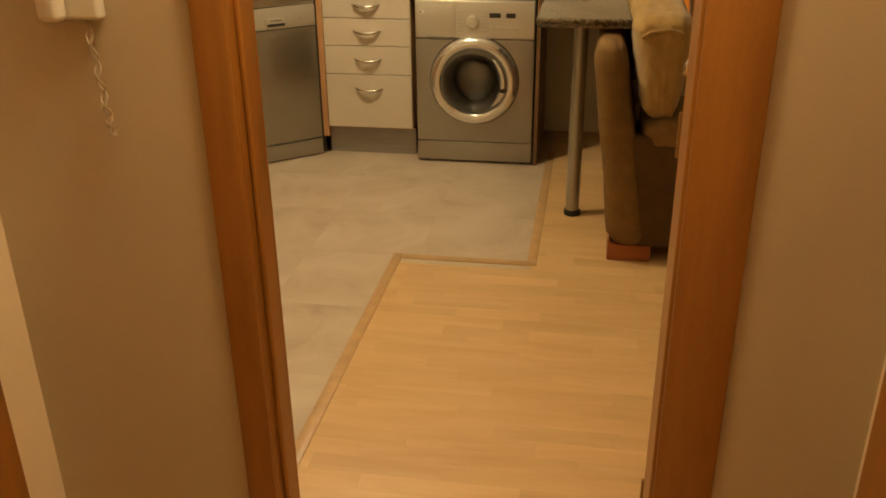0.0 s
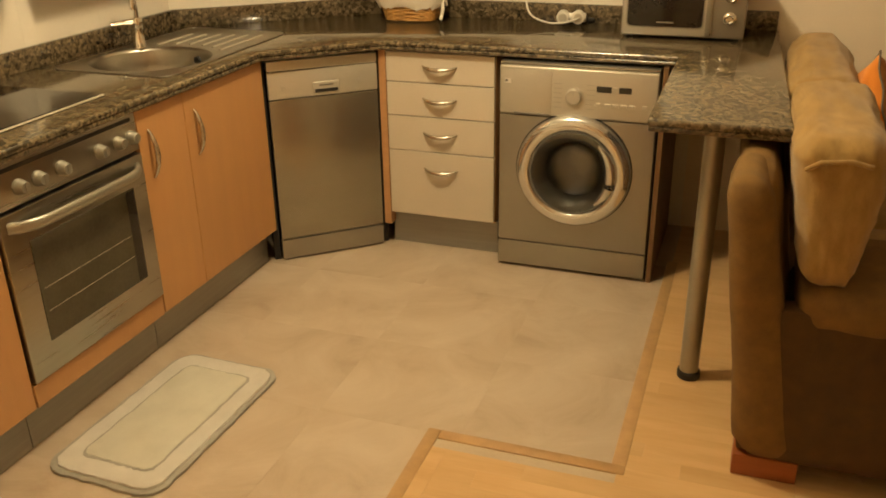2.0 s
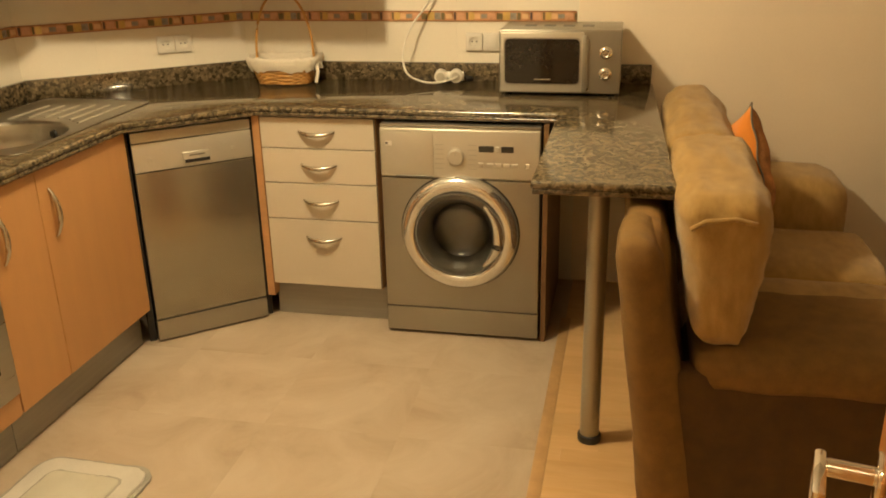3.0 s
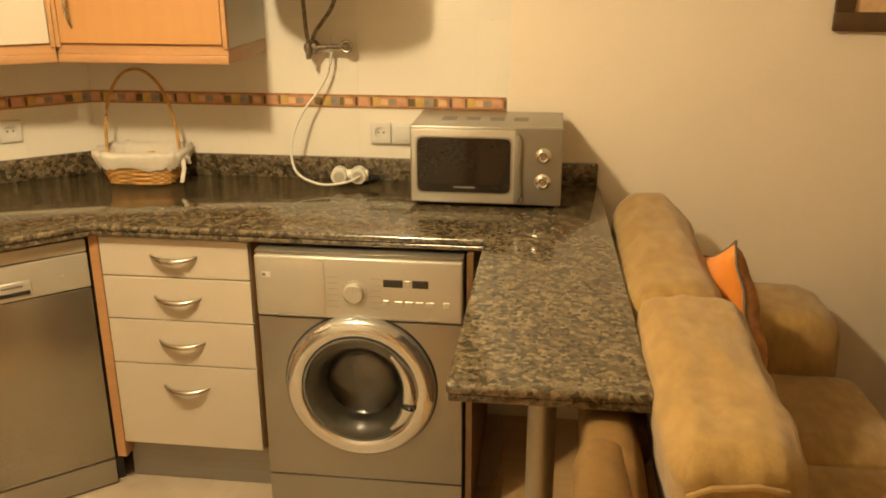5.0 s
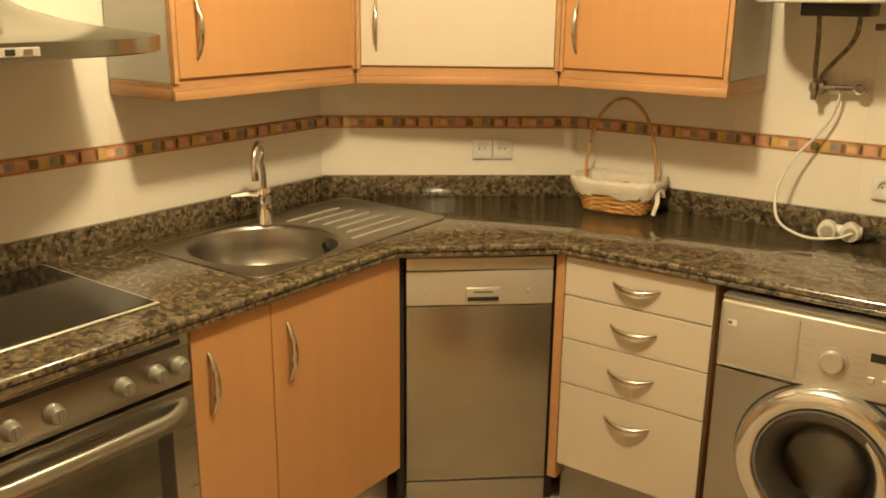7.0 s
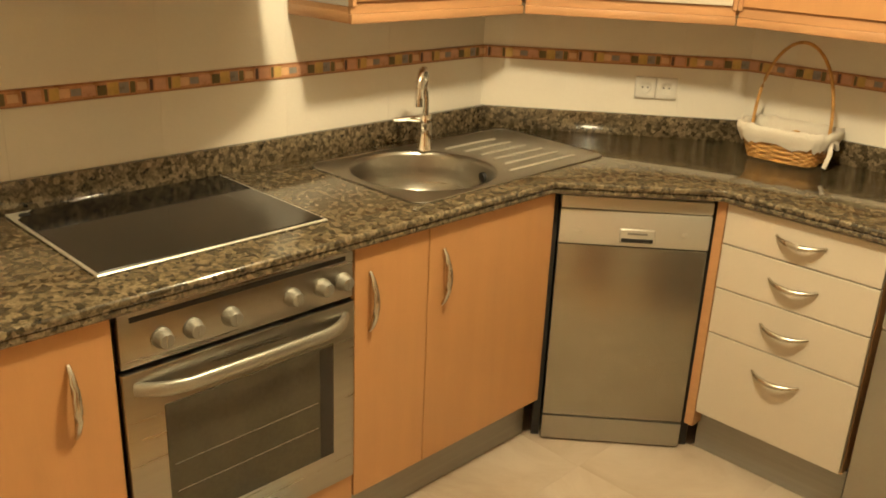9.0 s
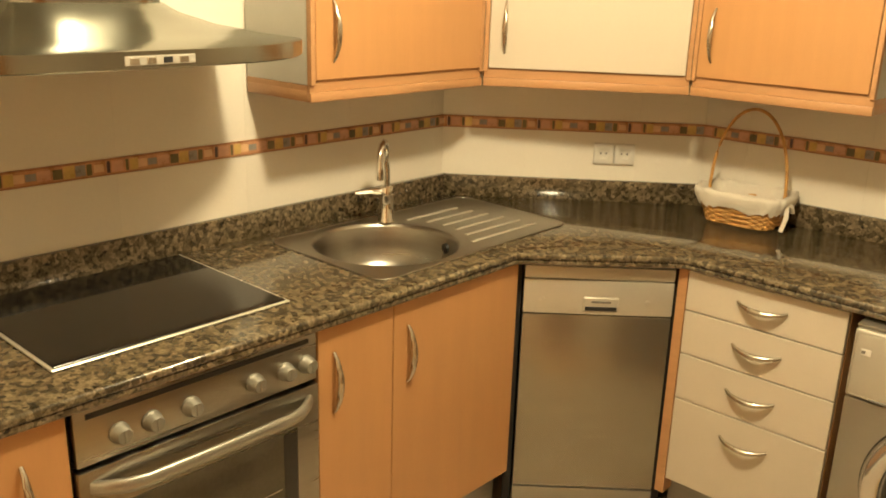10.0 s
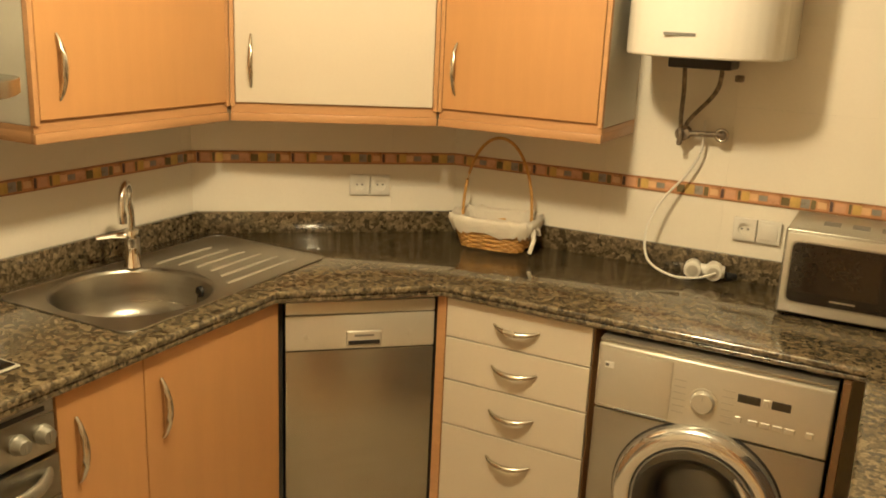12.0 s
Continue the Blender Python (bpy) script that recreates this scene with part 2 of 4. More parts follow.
B_SAND = surface("border_sand", (0.70, 0.46, 0.25), 0.3, var=0.12, scale=30, bump=0.0)
B_GREEN = surface("border_olive", (0.15, 0.12, 0.05), 0.3, var=0.2, scale=30, bump=0.0)
B_GREY = surface("border_grey_blue", (0.30, 0.28, 0.24), 0.3, var=0.15, scale=30, bump=0.0)
B_BLACK = surface("border_near_black", (0.11, 0.065, 0.06), 0.3, var=0.15, scale=30, bump=0.0)
CLEAR = glass_material("door_bowl_glass", (0.86, 0.87, 0.84))
RUBBER = surface("grey_door_rubber", (0.30, 0.28, 0.24), 0.5, var=0.1, bump=0.02)
DRUM = surface("drum_steel", (0.50, 0.48, 0.43), 0.35, 0.6, var=0.06, bump=0.02)
HOOD_STEEL = surface("hood_steel", (0.37, 0.37, 0.325), 0.20, 1.0, var=0.05, scale=2.0, fine=60, stretch=(1, 1, 25), bump=0.02, spread=0.05)
DW_DOOR = surface("dishwasher_door_steel", (0.36, 0.335, 0.265), 0.25, 0.85, var=0.05, stretch=(1, 1, 18), bump=0.01, spread=0.04)
PANEL_BROWN = surface("brown_panel_board", (0.17, 0.090, 0.036), 0.45, var=0.14, scale=2.5, fine=40, stretch=(9, 9, 1), bump=0.015)
BRASS = surface("aged_brass", (0.34, 0.20, 0.07), 0.4, 0.7, var=0.1, bump=0.0)
CORD = surface("cream_cord", (0.42, 0.35, 0.25), 0.5, var=0.05, bump=0.0)
DULLKNOB = surface("dull_silver_knob", (0.27, 0.255, 0.21), 0.5, 0.6, var=0.04, bump=0.0)
PANELPRINT = surface("pale_grey_print", (0.40, 0.375, 0.31), 0.45, 0.2, var=0.03, bump=0.0)


# ---- mesh helpers ----
def thing(name, place=(0, 0, 0), turn=0.0, label="", category="", group="", kind=""):
    ob = new(name)
    ob.empty_display_size = 0.1
    ob.matrix_world = pose(*place, 0, 0, turn)
    return tagged(ob, label, category, group, kind)


def finish(bm, name, material, smooth=None):
    me = bpy.data.meshes.new(name)
    bmesh.ops.recalc_face_normals(bm, faces=bm.faces[:])
    bm.to_mesh(me)
    bm.free()
    for m in material if isinstance(material, (list, tuple)) else [material]:
        me.materials.append(m)
    if smooth is not None:
        me.polygons.foreach_set("use_smooth", [True] * len(me.polygons))
        me.set_sharp_from_angle(angle=radians(smooth))
    return me


def part(name, bm, material, parent=None, label="", smooth=35, at=None):
    ob = new(name, finish(bm, name, material, smooth))
    ob.parent = parent
    if at is not None:
        ob.matrix_basis = at
    return tagged(ob, label)


def structure(name, bm, material, label, category, smooth=35):
    return tagged(part(name, bm, material, None, "", smooth), label, category, "", "structure")


def box(a, b, bevel=0.002, segments=1, bm=None, index=0):
    """A box between two corners with eased edges."""
    bm = bm or bmesh.new()
    a, b = Vector(a), Vector(b)
    m = Matrix.Translation((a + b) / 2) @ Matrix.Diagonal((*(abs(q) for q in (b - a)), 1))
    vs = bmesh.ops.create_cube(bm, size=1, matrix=m)["verts"]
    for f in {f for v in vs for f in v.link_faces}:
        f.material_index = index
    if bevel:
        bmesh.ops.bevel(bm, geom=list({e for v in vs for e in v.link_edges}), offset=bevel, segments=segments, affect="EDGES", profile=0.5, material=-1)
    return bm


def rod(p0, p1, r0, r1=None, n=20, bm=None, index=0, ease=0.0):
    bm = bm or bmesh.new()
    p0, p1 = Vector(p0), Vector(p1)
    d = p1 - p0
    m = Matrix.Translation((p0 + p1) / 2) @ d.to_track_quat("Z", "Y").to_matrix().to_4x4()
    vs = bmesh.ops.create_cone(bm, cap_ends=True, segments=n, radius1=r0, radius2=r0 if r1 is None else r1, depth=d.length, matrix=m)["verts"]
    fs = {f for v in vs for f in v.link_faces}
    for f in fs:
        f.material_index = index
    if ease:
        es = [e for f in fs if len(f.verts) == n for e in f.edges]
        bmesh.ops.bevel(bm, geom=es, offset=ease, segments=2, affect="EDGES", profile=0.5)
    return bm


def tube(points, r, n=10, bm=None, index=0, closed=False, flat=1.0):
    """A round bar swept along points; r is one radius or one for each point."""
    bm = bm or bmesh.new()
    pts = [Vector(p) for p in points]
    k = len(pts)
    rs = r if isinstance(r, (list, tuple)) else [r] * k
    rings, up = [], Vector((0.013, 0.027, 1))
    for i, p in enumerate(pts):
        q0, q1 = (pts[i - 1], pts[(i + 1) % k]) if closed else (pts[max(i - 1, 0)], pts[min(i + 1, k - 1)])
        d = (q1 - q0).normalized()
        s = d.cross(up)
        if s.length < 0.2:
            s = d.cross(Vector((1, 0, 0)))
        s.normalize()
        w = s.cross(d)
        rings.append([bm.verts.new(p + (s * math.cos(a) * flat + w * math.sin(a)) * rs[i]) for a in (2 * math.pi * j / n for j in range(n))])
    for i in range(k if closed else k - 1):
        a, b = rings[i], rings[(i + 1) % k]
        for j in range(n):
            bm.faces.new((a[j], a[(j + 1) % n], b[(j + 1) % n], b[j])).material_index = index
    if not closed:
        bm.faces.new(rings[0]).material_index = index
        bm.faces.new(rings[-1]).material_index = index
    return bm


def lathe(profile, n=40, m=Matrix(), bm=None, index=0):
    """A profile of (radius, height) turned about z."""
    bm = bm or bmesh.new()
    rings = []
    for r, z in profile:
        rings.append([bm.verts.new(m @ Vector((r * math.cos(a), r * math.sin(a), z))) for a in (2 * math.pi * j / n for j in range(n))] if r > 1e-6 else [bm.verts.new(m @ Vector((0, 0, z)))])
    for a, b in zip(rings, rings[1:]):
        for j in range(n):
            q = [a[j % len(a)], a[(j + 1) % len(a)], b[(j + 1) % len(b)], b[j % len(b)]]
            q = [v for i, v in enumerate(q) if v not in q[:i]]
            if len(q) > 2:
                bm.faces.new(q).material_index = index
    return bm


def prism(outline, z0, z1, bevel=0.0, segments=1, bm=None, index=0):
    """An outline of (x, y) raised from z0 to z1."""
    bm = bm or bmesh.new()
    lo = [bm.verts.new((x, y, z0)) for x, y in outline]
    hi = [bm.verts.new((x, y, z1)) for x, y in outline]
    n = len(lo)
    fs = [bm.faces.new(lo[::-1]), bm.faces.new(hi)] + [bm.faces.new((lo[i], lo[(i + 1) % n], hi[(i + 1) % n], hi[i])) for i in range(n)]
    for f in fs:
        f.material_index = index
    if bevel:
        bmesh.ops.recalc_face_normals(bm, faces=fs)
        bmesh.ops.bevel(bm, geom=list({e for v in lo + hi for e in v.link_edges}), offset=bevel, segments=segments, affect="EDGES", profile=0.5, material=-1)
    return bm


def soft(a, b, r, puff=(0, 0, 0), wobble=0.0, seed=0, cuts=7, crease=0.0):
    """A padded block: rounded edges, bulging faces, slightly uneven."""
    bm = bmesh.new()
    a, b = Vector(a), Vector(b)
    c, h = (a + b) / 2, (b - a) / 2
    bmesh.ops.create_cube(bm, size=2)
    bmesh.ops.subdivide_edges(bm, edges=bm.edges[:], cuts=cuts, use_grid_fill=True)
    for v in bm.verts:
        u = Vector(v.co)
        p = Vector([u[i] * h[i] for i in range(3)])
        core = Vector([max(-(h[i] - r), min(h[i] - r, p[i])) for i in range(3)])
        d = p - core
        if d.length > 1e-6:
            p = core + d.normalized() * min(r, d.length)
        for i in range(3):
            j, k = (i + 1) % 3, (i + 2) % 3
            p[i] += puff[i] * u[i] * max(0, 1 - u[j] ** 2) * max(0, 1 - u[k] ** 2)
        if wobble:
            w = noise.noise_vector((p + c) * 6 + Vector((seed, 0, 0)))
            p += w * wobble
        if crease:
            q = p + c
            p += noise.noise_vector((q.x * 30 + seed, q.y * 9, q.z * 34)) * crease
        v.co = c + p
    return bm


def cut(piece, cutter):
    """Take the shape of the mesh cutter out of a part."""
    tool = new("cutter", finish(cutter, "cutter", piece.data.materials[0]))
    if piece.parent:
        bpy.context.view_layer.update()
        tool.matrix_world = piece.matrix_world
    md = piece.modifiers.new("cut", "BOOLEAN")
    md.operation, md.object, md.solver = "DIFFERENCE", tool, "EXACT"
    bpy.context.view_layer.update()
    me = bpy.data.meshes.new_from_object(piece.evaluated_get(bpy.context.evaluated_depsgraph_get()))
    piece.modifiers.clear()
    piece.data = me
    bpy.data.objects.remove(tool)


def arch_points(p0, p1, out, rise, n=9):
    """Points of a bowed handle from p0 to p1 that stands off by rise along out."""
    p0, p1, out = Vector(p0), Vector(p1), Vector(out)
    return [p0.lerp(p1, i / (n - 1)) + out * rise * math.sin(math.pi * i / (n - 1)) ** 0.7 for i in range(n)]


# ---- the shell of the place ----
YB, XL = 5.32, -2.15
HALL_Y0, HALL_Y1 = 1.64, 1.74
DOOR_L, DOOR_R, DOOR_H = -0.340, 0.400, 2.05
ROOM_X1, ROOM_Y0, TOP = 2.6, HALL_Y1, 2.45
DIAG_A, DIAG_B = (XL, 4.728), (-1.43, YB)


def shell():
    f = box((XL - 0.12, -1.6, -0.12), (ROOM_X1 + 0.12, YB + 0.12, -0.0025), 0)
    structure("floor", f, GROUT, "beige stone tile and oak laminate floor on a screed base", "floor")
    c = box((XL - 0.12, -1.6, TOP), (ROOM_X1 + 0.12, YB + 0.12, TOP + 0.1), 0)
    structure("ceiling", c, CEILING, "plain white painted ceiling", "ceiling")
    w = box((XL - 0.12, YB, -0.008), (0.045, YB + 0.12, TOP), 0)
    structure("wall_north", w, WALL_GROUT, "kitchen wall covered in cream glazed tiles", "wall")
    w = box((0.045, YB - 0.004, -0.008), (ROOM_X1, YB + 0.12, TOP), 0)
    structure("wall_north_plaster", w, PLASTER, "cream plastered wall behind the sofa", "wall")
    w = box((XL - 0.12, HALL_Y1, -0.008), (XL, YB, TOP), 0)
    structure("wall_west", w, WALL_GROUT, "kitchen wall with cream tiles behind the hob", "wall")
    w = prism([DIAG_A, DIAG_B, (XL, YB)], -0.008, TOP)
    structure("wall_corner", w, WALL_GROUT, "tiled wall cutting the kitchen corner at a slant", "wall")
    # Unseen wall, placed near enough to bounce more lamp light back.
    w = box((ROOM_X1, HALL_Y1, -0.008), (ROOM_X1 + 0.12, YB, TOP), 0)
    structure("wall_east", w, PLASTER, "unseen cream plastered wall closing the living room", "wall")
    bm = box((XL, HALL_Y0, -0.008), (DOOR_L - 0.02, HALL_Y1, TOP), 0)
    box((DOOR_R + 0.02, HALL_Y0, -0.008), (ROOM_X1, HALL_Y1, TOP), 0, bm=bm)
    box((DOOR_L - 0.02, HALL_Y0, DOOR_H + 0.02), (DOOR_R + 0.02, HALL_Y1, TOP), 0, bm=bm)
    # Doorway wall takes the darker copy, its colour standing for grazing light.
    structure("wall_south", bm, HALL_SHADED, "painted wall with the doorway from the hall", "wall")
    bm = box((XL, HALL_Y1, -0.008), (DOOR_L - 0.02, HALL_Y1 + 0.004, TOP), 0)
    box((DOOR_R + 0.02, HALL_Y1, -0.008), (ROOM_X1, HALL_Y1 + 0.004, TOP), 0, bm=bm)
    box((DOOR_L - 0.02, HALL_Y1, DOOR_H + 0.02), (DOOR_R + 0.02, HALL_Y1 + 0.004, TOP), 0, bm=bm)
    structure("wall_south_plaster", bm, PLASTER, "cream plastered kitchen side of the doorway wall", "wall")
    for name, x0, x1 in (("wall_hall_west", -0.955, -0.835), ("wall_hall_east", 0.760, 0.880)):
        # Side walls take the paler copy, brightened as if lit directly.
        structure(name, box((x0, -1.5, -0.008), (x1, HALL_Y0, TOP), 0), HALL_LIT, "painted side wall of the narrow hall", "wall")
    structure("wall_hall_south", box((-0.955, -1.6, -0.008), (0.880, -1.5, TOP), 0), HALL_LIT, "painted end wall of the hall", "wall")


shell()


def doorway():
    d = thing("door_1", (0, 0, 0), 0, "varnished orange-brown wooden doorway with an opened door leaf", "door", "", "structure")
    for x0, x1 in ((DOOR_L - 0.02, DOOR_L), (DOOR_R, DOOR_R + 0.02)):
        part("jamb", box((x0, HALL_Y0 - 0.004, 0), (x1, HALL_Y1 + 0.004, DOOR_H), 0.002), DOORWOOD, d)
    part("head", box((DOOR_L - 0.02, HALL_Y0 - 0.004, DOOR_H), (DOOR_R + 0.02, HALL_Y1 + 0.004, DOOR_H + 0.02), 0.002), DOORWOOD, d)
    for y0, y1 in ((HALL_Y0 - 0.016, HALL_Y0 - 0.004), (HALL_Y1 + 0.004, HALL_Y1 + 0.016)):
        part("architrave", box((DOOR_L - 0.062, y0, 0), (DOOR_L, y1, DOOR_H), 0.004, 2), DOORWOOD, d)
        part("architrave", box((DOOR_R + 0.006, y0, 0), (DOOR_R + 0.112, y1, DOOR_H), 0.004, 2), DOORWOOD, d)
        part("architrave", box((DOOR_L - 0.062, y0, DOOR_H), (DOOR_R + 0.112, y1, DOOR_H + 0.072), 0.004, 2), DOORWOOD, d)
    part("stop_strip", box((DOOR_L, HALL_Y0 + 0.022, 0), (DOOR_L + 0.011, HALL_Y0 + 0.058, DOOR_H), 0.003), DOORWOOD, d)
    part("strike_plate", box((DOOR_L + 0.0005, HALL_Y1 - 0.033, 0.96), (DOOR_L + 0.003, HALL_Y1 - 0.014, 1.07), 0.0005), BRASS, d, "aged brass strike plate")
    a = math.atan2(0.150, 0.72)
    m = Matrix.Translation((DOOR_R + 0.004, HALL_Y1 + 0.018, 0)) @ Matrix.Rotation(-a, 4, "Z")
    leaf = part("leaf", box((0, 0, 0.008), (0.035, 0.725, DOOR_H - 0.005), 0.003, 2), DOORWOOD, d, "open varnished wooden door leaf", at=m)
    for z in (0.25, 1.02, 1.80):
        part("hinge", rod((-0.004, -0.003, z), (-0.004, -0.003, z + 0.08), 0.004, n=12), BRASS, leaf, "aged brass hinge barrel")
    for s, x in ((-1, 0.0), (1, 0.035)):
        bm = rod((x, 0.625, 1.048), (x + s * 0.009, 0.625, 1.048), 0.026, n=24, ease=0.002)
        rod((x + s * 0.008, 0.625, 1.048), (x + s * 0.064, 0.625, 1.048), 0.0095, n=14, bm=bm)
        box((x + s * 0.060 - 0.007, 0.556, 1.032), (x + s * 0.060 + 0.007, 0.638, 1.062), 0.006, 2, bm=bm)
        part("lever_handle", bm, CHROME, leaf, "polished metal lever handle")


doorway()


def hall_trim():
    for name, x0, x1, y0 in (("hall_door_trim", -0.835, -0.820, 0.90), ("hall_door_trim", 0.745, 0.760, 0.97)):
        structure(name, box((x0, y0, 0), (x1, y0 + 0.62, 2.06), 0.003), DOORWOOD, "varnished wooden door casing on the hall wall", "trim")


hall_trim()


# ---- kitchen base units ----
FRONT_B, FRONT_L = 4.716, -1.519
Z_DOOR, Z_TOPDOOR, Z_TOP = 0.150, 0.855, 0.90


def bow(parent, p0, p1, out, rise=0.026, width=0.0055, label="satin metal bow handle"):
    pts = arch_points(p0, p1, out, rise, 11)
    rs = [width * (0.7 + 0.75 * math.sin(math.pi * i / 10)) for i in range(11)]
    return part("handle", tube(pts, rs, 10), NICKEL, parent, label, 60)


def drawer_unit():
    x0, x1 = -1.135, -0.672
    u = thing("drawer_cabinet", (x0, FRONT_B, 0), 0, "cream laminate cabinet of four drawers on a grey plinth", "cabinet")
    w = x1 - x0
    part("body", box((0, 0.021, Z_DOOR), (w, 0.55, 0.862), 0.001), BEECH_EDGE, u)
    part("side_panel", box((-0.032, 0.002, 0.10), (-0.002, 0.55, 0.857), 0.001), BEECH_EDGE, u, "orange beech side panel")
    part("plinth", box((-0.01, 0.055, 0.001), (w + 0.004, 0.07, Z_DOOR - 0.004), 0.001), KICK, u, "grey metal plinth")
    edges = [0.157, 0.443, 0.592, 0.732, 0.856]
    for z0, z1 in zip(edges, edges[1:]):
        f = part("drawer_front", box((0.002, 0, z0 + 0.002), (w - 0.002, 0.0195, z1 - 0.002), 0.0015), CREAM, u)
        zc = z1 - 0.072 if z1 - z0 > 0.2 else (z0 + z1) / 2 + 0.008
        bow(f, (w / 2 - 0.072, 0, zc), (w / 2 + 0.072, 0, zc), (0, -1, -0.35), 0.028, 0.0062)


drawer_unit()


def base_cabinet(y0, y1, doors, label, inner=0.860):
    """A unit of the west run; doors: (from, to, handle's place) along the front."""
    u = thing("base_cabinet", (FRONT_L, y0, 0), 90, label, "cabinet")
    w = y1 - y0
    part("body", box((0.001, 0.021, Z_DOOR), (w - 0.001, 0.56, inner), 0.001), BEECH_EDGE, u)
    for a, b, hx in doors:
        f = part("door", box((a + 0.0015, 0, Z_DOOR + 0.002), (b - 0.0015, 0.0195, Z_TOPDOOR), 0.0015), BEECH, u, "plain orange beech door")
        bow(f, (hx, 0, 0.625), (hx, 0, 0.785), (0, -1, 0), 0.026, 0.0065)
    part("plinth", box((0, 0.055, 0.001), (w, 0.07, Z_DOOR - 0.004), 0.001), KICK, u, "grey metal plinth")


base_cabinet(2.43, 3.020, [(0, 0.59, 0.500)], "orange beech base cabinet with one door")
base_cabinet(3.625, 4.395, [(0, 0.251, 0.050), (0.251, 0.770, 0.305)], "orange beech sink cabinet with two doors", 0.70)


def oven():
    y0, y1 = 3.023, 3.622
    u = thing("built_in_oven", (FRONT_L, y0, 0), 90, "stainless steel built-in oven with a dark glass door", "oven")
    w = y1 - y0
    part("body", box((0.004, 0.022, 0.225), (w - 0.004, 0.55, 0.858), 0.001), DARK, u)
    part("lower_panel", box((0.002, 0, Z_DOOR), (w - 0.002, 0.0195, 0.222), 0.0015), BEECH, u, "orange beech filler panel")
    part("plinth", box((0, 0.055, 0.001), (w, 0.07, Z_DOOR - 0.004), 0.001), KICK, u, "grey metal plinth")
    p = part("control_panel", box((0.006, -0.006, 0.738), (w - 0.006, 0.02, 0.858), 0.003, 2), STEEL, u)
    part("vent_slot", box((0.03, -0.0075, 0.836), (w - 0.03, -0.004, 0.848), 0.0005), BLACK, p)
    for kx in (0.095, 0.165, 0.255, 0.415, 0.500, 0.560):
        m = Matrix.Translation((kx, -0.006, 0.786)) @ Matrix.Rotation(radians(90), 4, "X")
        bm = lathe([(0, 0), (0.0225, 0), (0.0225, 0.006), (0.019, 0.010), (0.0175, 0.024), (0.015, 0.027), (0, 0.027)], 24, m)
        box((kx - 0.0025, -0.0345, 0.772), (kx + 0.0025, -0.031, 0.800), 0.001, bm=bm)
        part("knob", bm, DULLKNOB, p)
    d = part("door", box((0.004, -0.010, 0.228), (w - 0.004, 0.021, 0.728), 0.004, 2), STEEL, u)
    part("window", box((0.088, -0.0125, 0.325), (w - 0.070, -0.008, 0.634), 0.001), OVENGLASS, d, "dark glass oven window")
    part("inner_frame", box((w - 0.112, -0.0132, 0.330), (w - 0.074, -0.0124, 0.629), 0), DARKGLASS, d)
    # Thin lines over the glass: a shelf rail below, a drawn-in reflection above.
    for z in (0.415, 0.485):
        part("window_line", tube([(0.10, -0.0135, z), (w - 0.12, -0.0135, z + 0.004)], 0.0012, 6), NICKEL, d)
    pts = [(0.030, -0.006, 0.690), (0.050, -0.026, 0.690), (0.085, -0.047, 0.690), (0.125, -0.056, 0.690), (w / 2, -0.058, 0.690), (w - 0.125, -0.056, 0.690), (w - 0.085, -0.047, 0.690), (w - 0.050, -0.026, 0.690), (w - 0.030, -0.006, 0.690)]
    part("handle", tube(pts, [0.016, 0.0165, 0.0165, 0.0155, 0.015, 0.0155, 0.0165, 0.0165, 0.016], 14, flat=0.6), SILVER, d, "thick curved silver handle", 60)


oven()

# the slanted front: dishwasher line
DW_A, DW_B = Vector((-1.510, 4.412, 0)), Vector((-1.171, 4.711, 0))
DW_TURN = math.degrees(math.atan2(DW_B.y - DW_A.y, DW_B.x - DW_A.x))


def dishwasher():
    w = (DW_B - DW_A).length
    u = thing("dishwasher", tuple(DW_A), DW_TURN, "slim silver dishwasher set slantwise in the corner", "dishwasher")
    part("body", box((0.006, 0.024, 0.02), (w - 0.006, 0.52, 0.848), 0.002), BLACK, u)
    part("top_trim", box((0.001, -0.002, 0.808), (w - 0.001, 0.05, 0.848), 0.005, 2), SILVER_LIGHT, u)
    p = part("control_panel", box((0.001, -0.002, 0.696), (w - 0.001, 0.024, 0.805), 0.004, 2), SILVER_LIGHT, u)
    part("grip", box((w * 0.40, -0.006, 0.706), (w * 0.64, 0.002, 0.754), 0.006, 3), SILVER_LIGHT, p)
    part("grip_recess", box((w * 0.415, -0.0075, 0.711), (w * 0.625, -0.005, 0.724), 0.001), BLACK, p)
    part("print", box((w * 0.455, -0.0072, 0.736), (w * 0.585, -0.0055, 0.742), 0), GREYINK, p)
    for bx in (0.13, 0.83):
        part("button", rod((w * bx, -0.0015, 0.740), (w * bx, -0.005, 0.740), 0.009, n=18, ease=0.001), SILVER_LIGHT, p)
    part("door", box((0.001, 0, 0.098), (w - 0.001, 0.024, 0.693), 0.004, 2), DW_DOOR, u)
    part("base_panel", box((0.001, 0.001, 0.008), (w - 0.001, 0.03, 0.093), 0.003, 2), SILVER, u)


dishwasher()


def corner_gap_shades():
    # Dark strips put in where the open gaps beside the dishwasher fall into shade.
    f = thing("corner_gap_shade", (DW_B.x, DW_B.y, 0), DW_TURN, "narrow dark strip for the shaded gap between dishwasher and drawers", "panel")
    part("strip", box((0.004, 0.03, 0.0), (0.030, 0.045, 0.86), 0.001), DARK, f)
    g = thing("corner_gap_shade", (DW_A.x, DW_A.y, 0), DW_TURN, "narrow dark strip for the shaded gap beside the sink cabinet", "panel")
    part("strip", box((-0.030, 0.03, 0.0), (-0.004, 0.045, 0.86), 0.001), DARK, g)


corner_gap_shades()


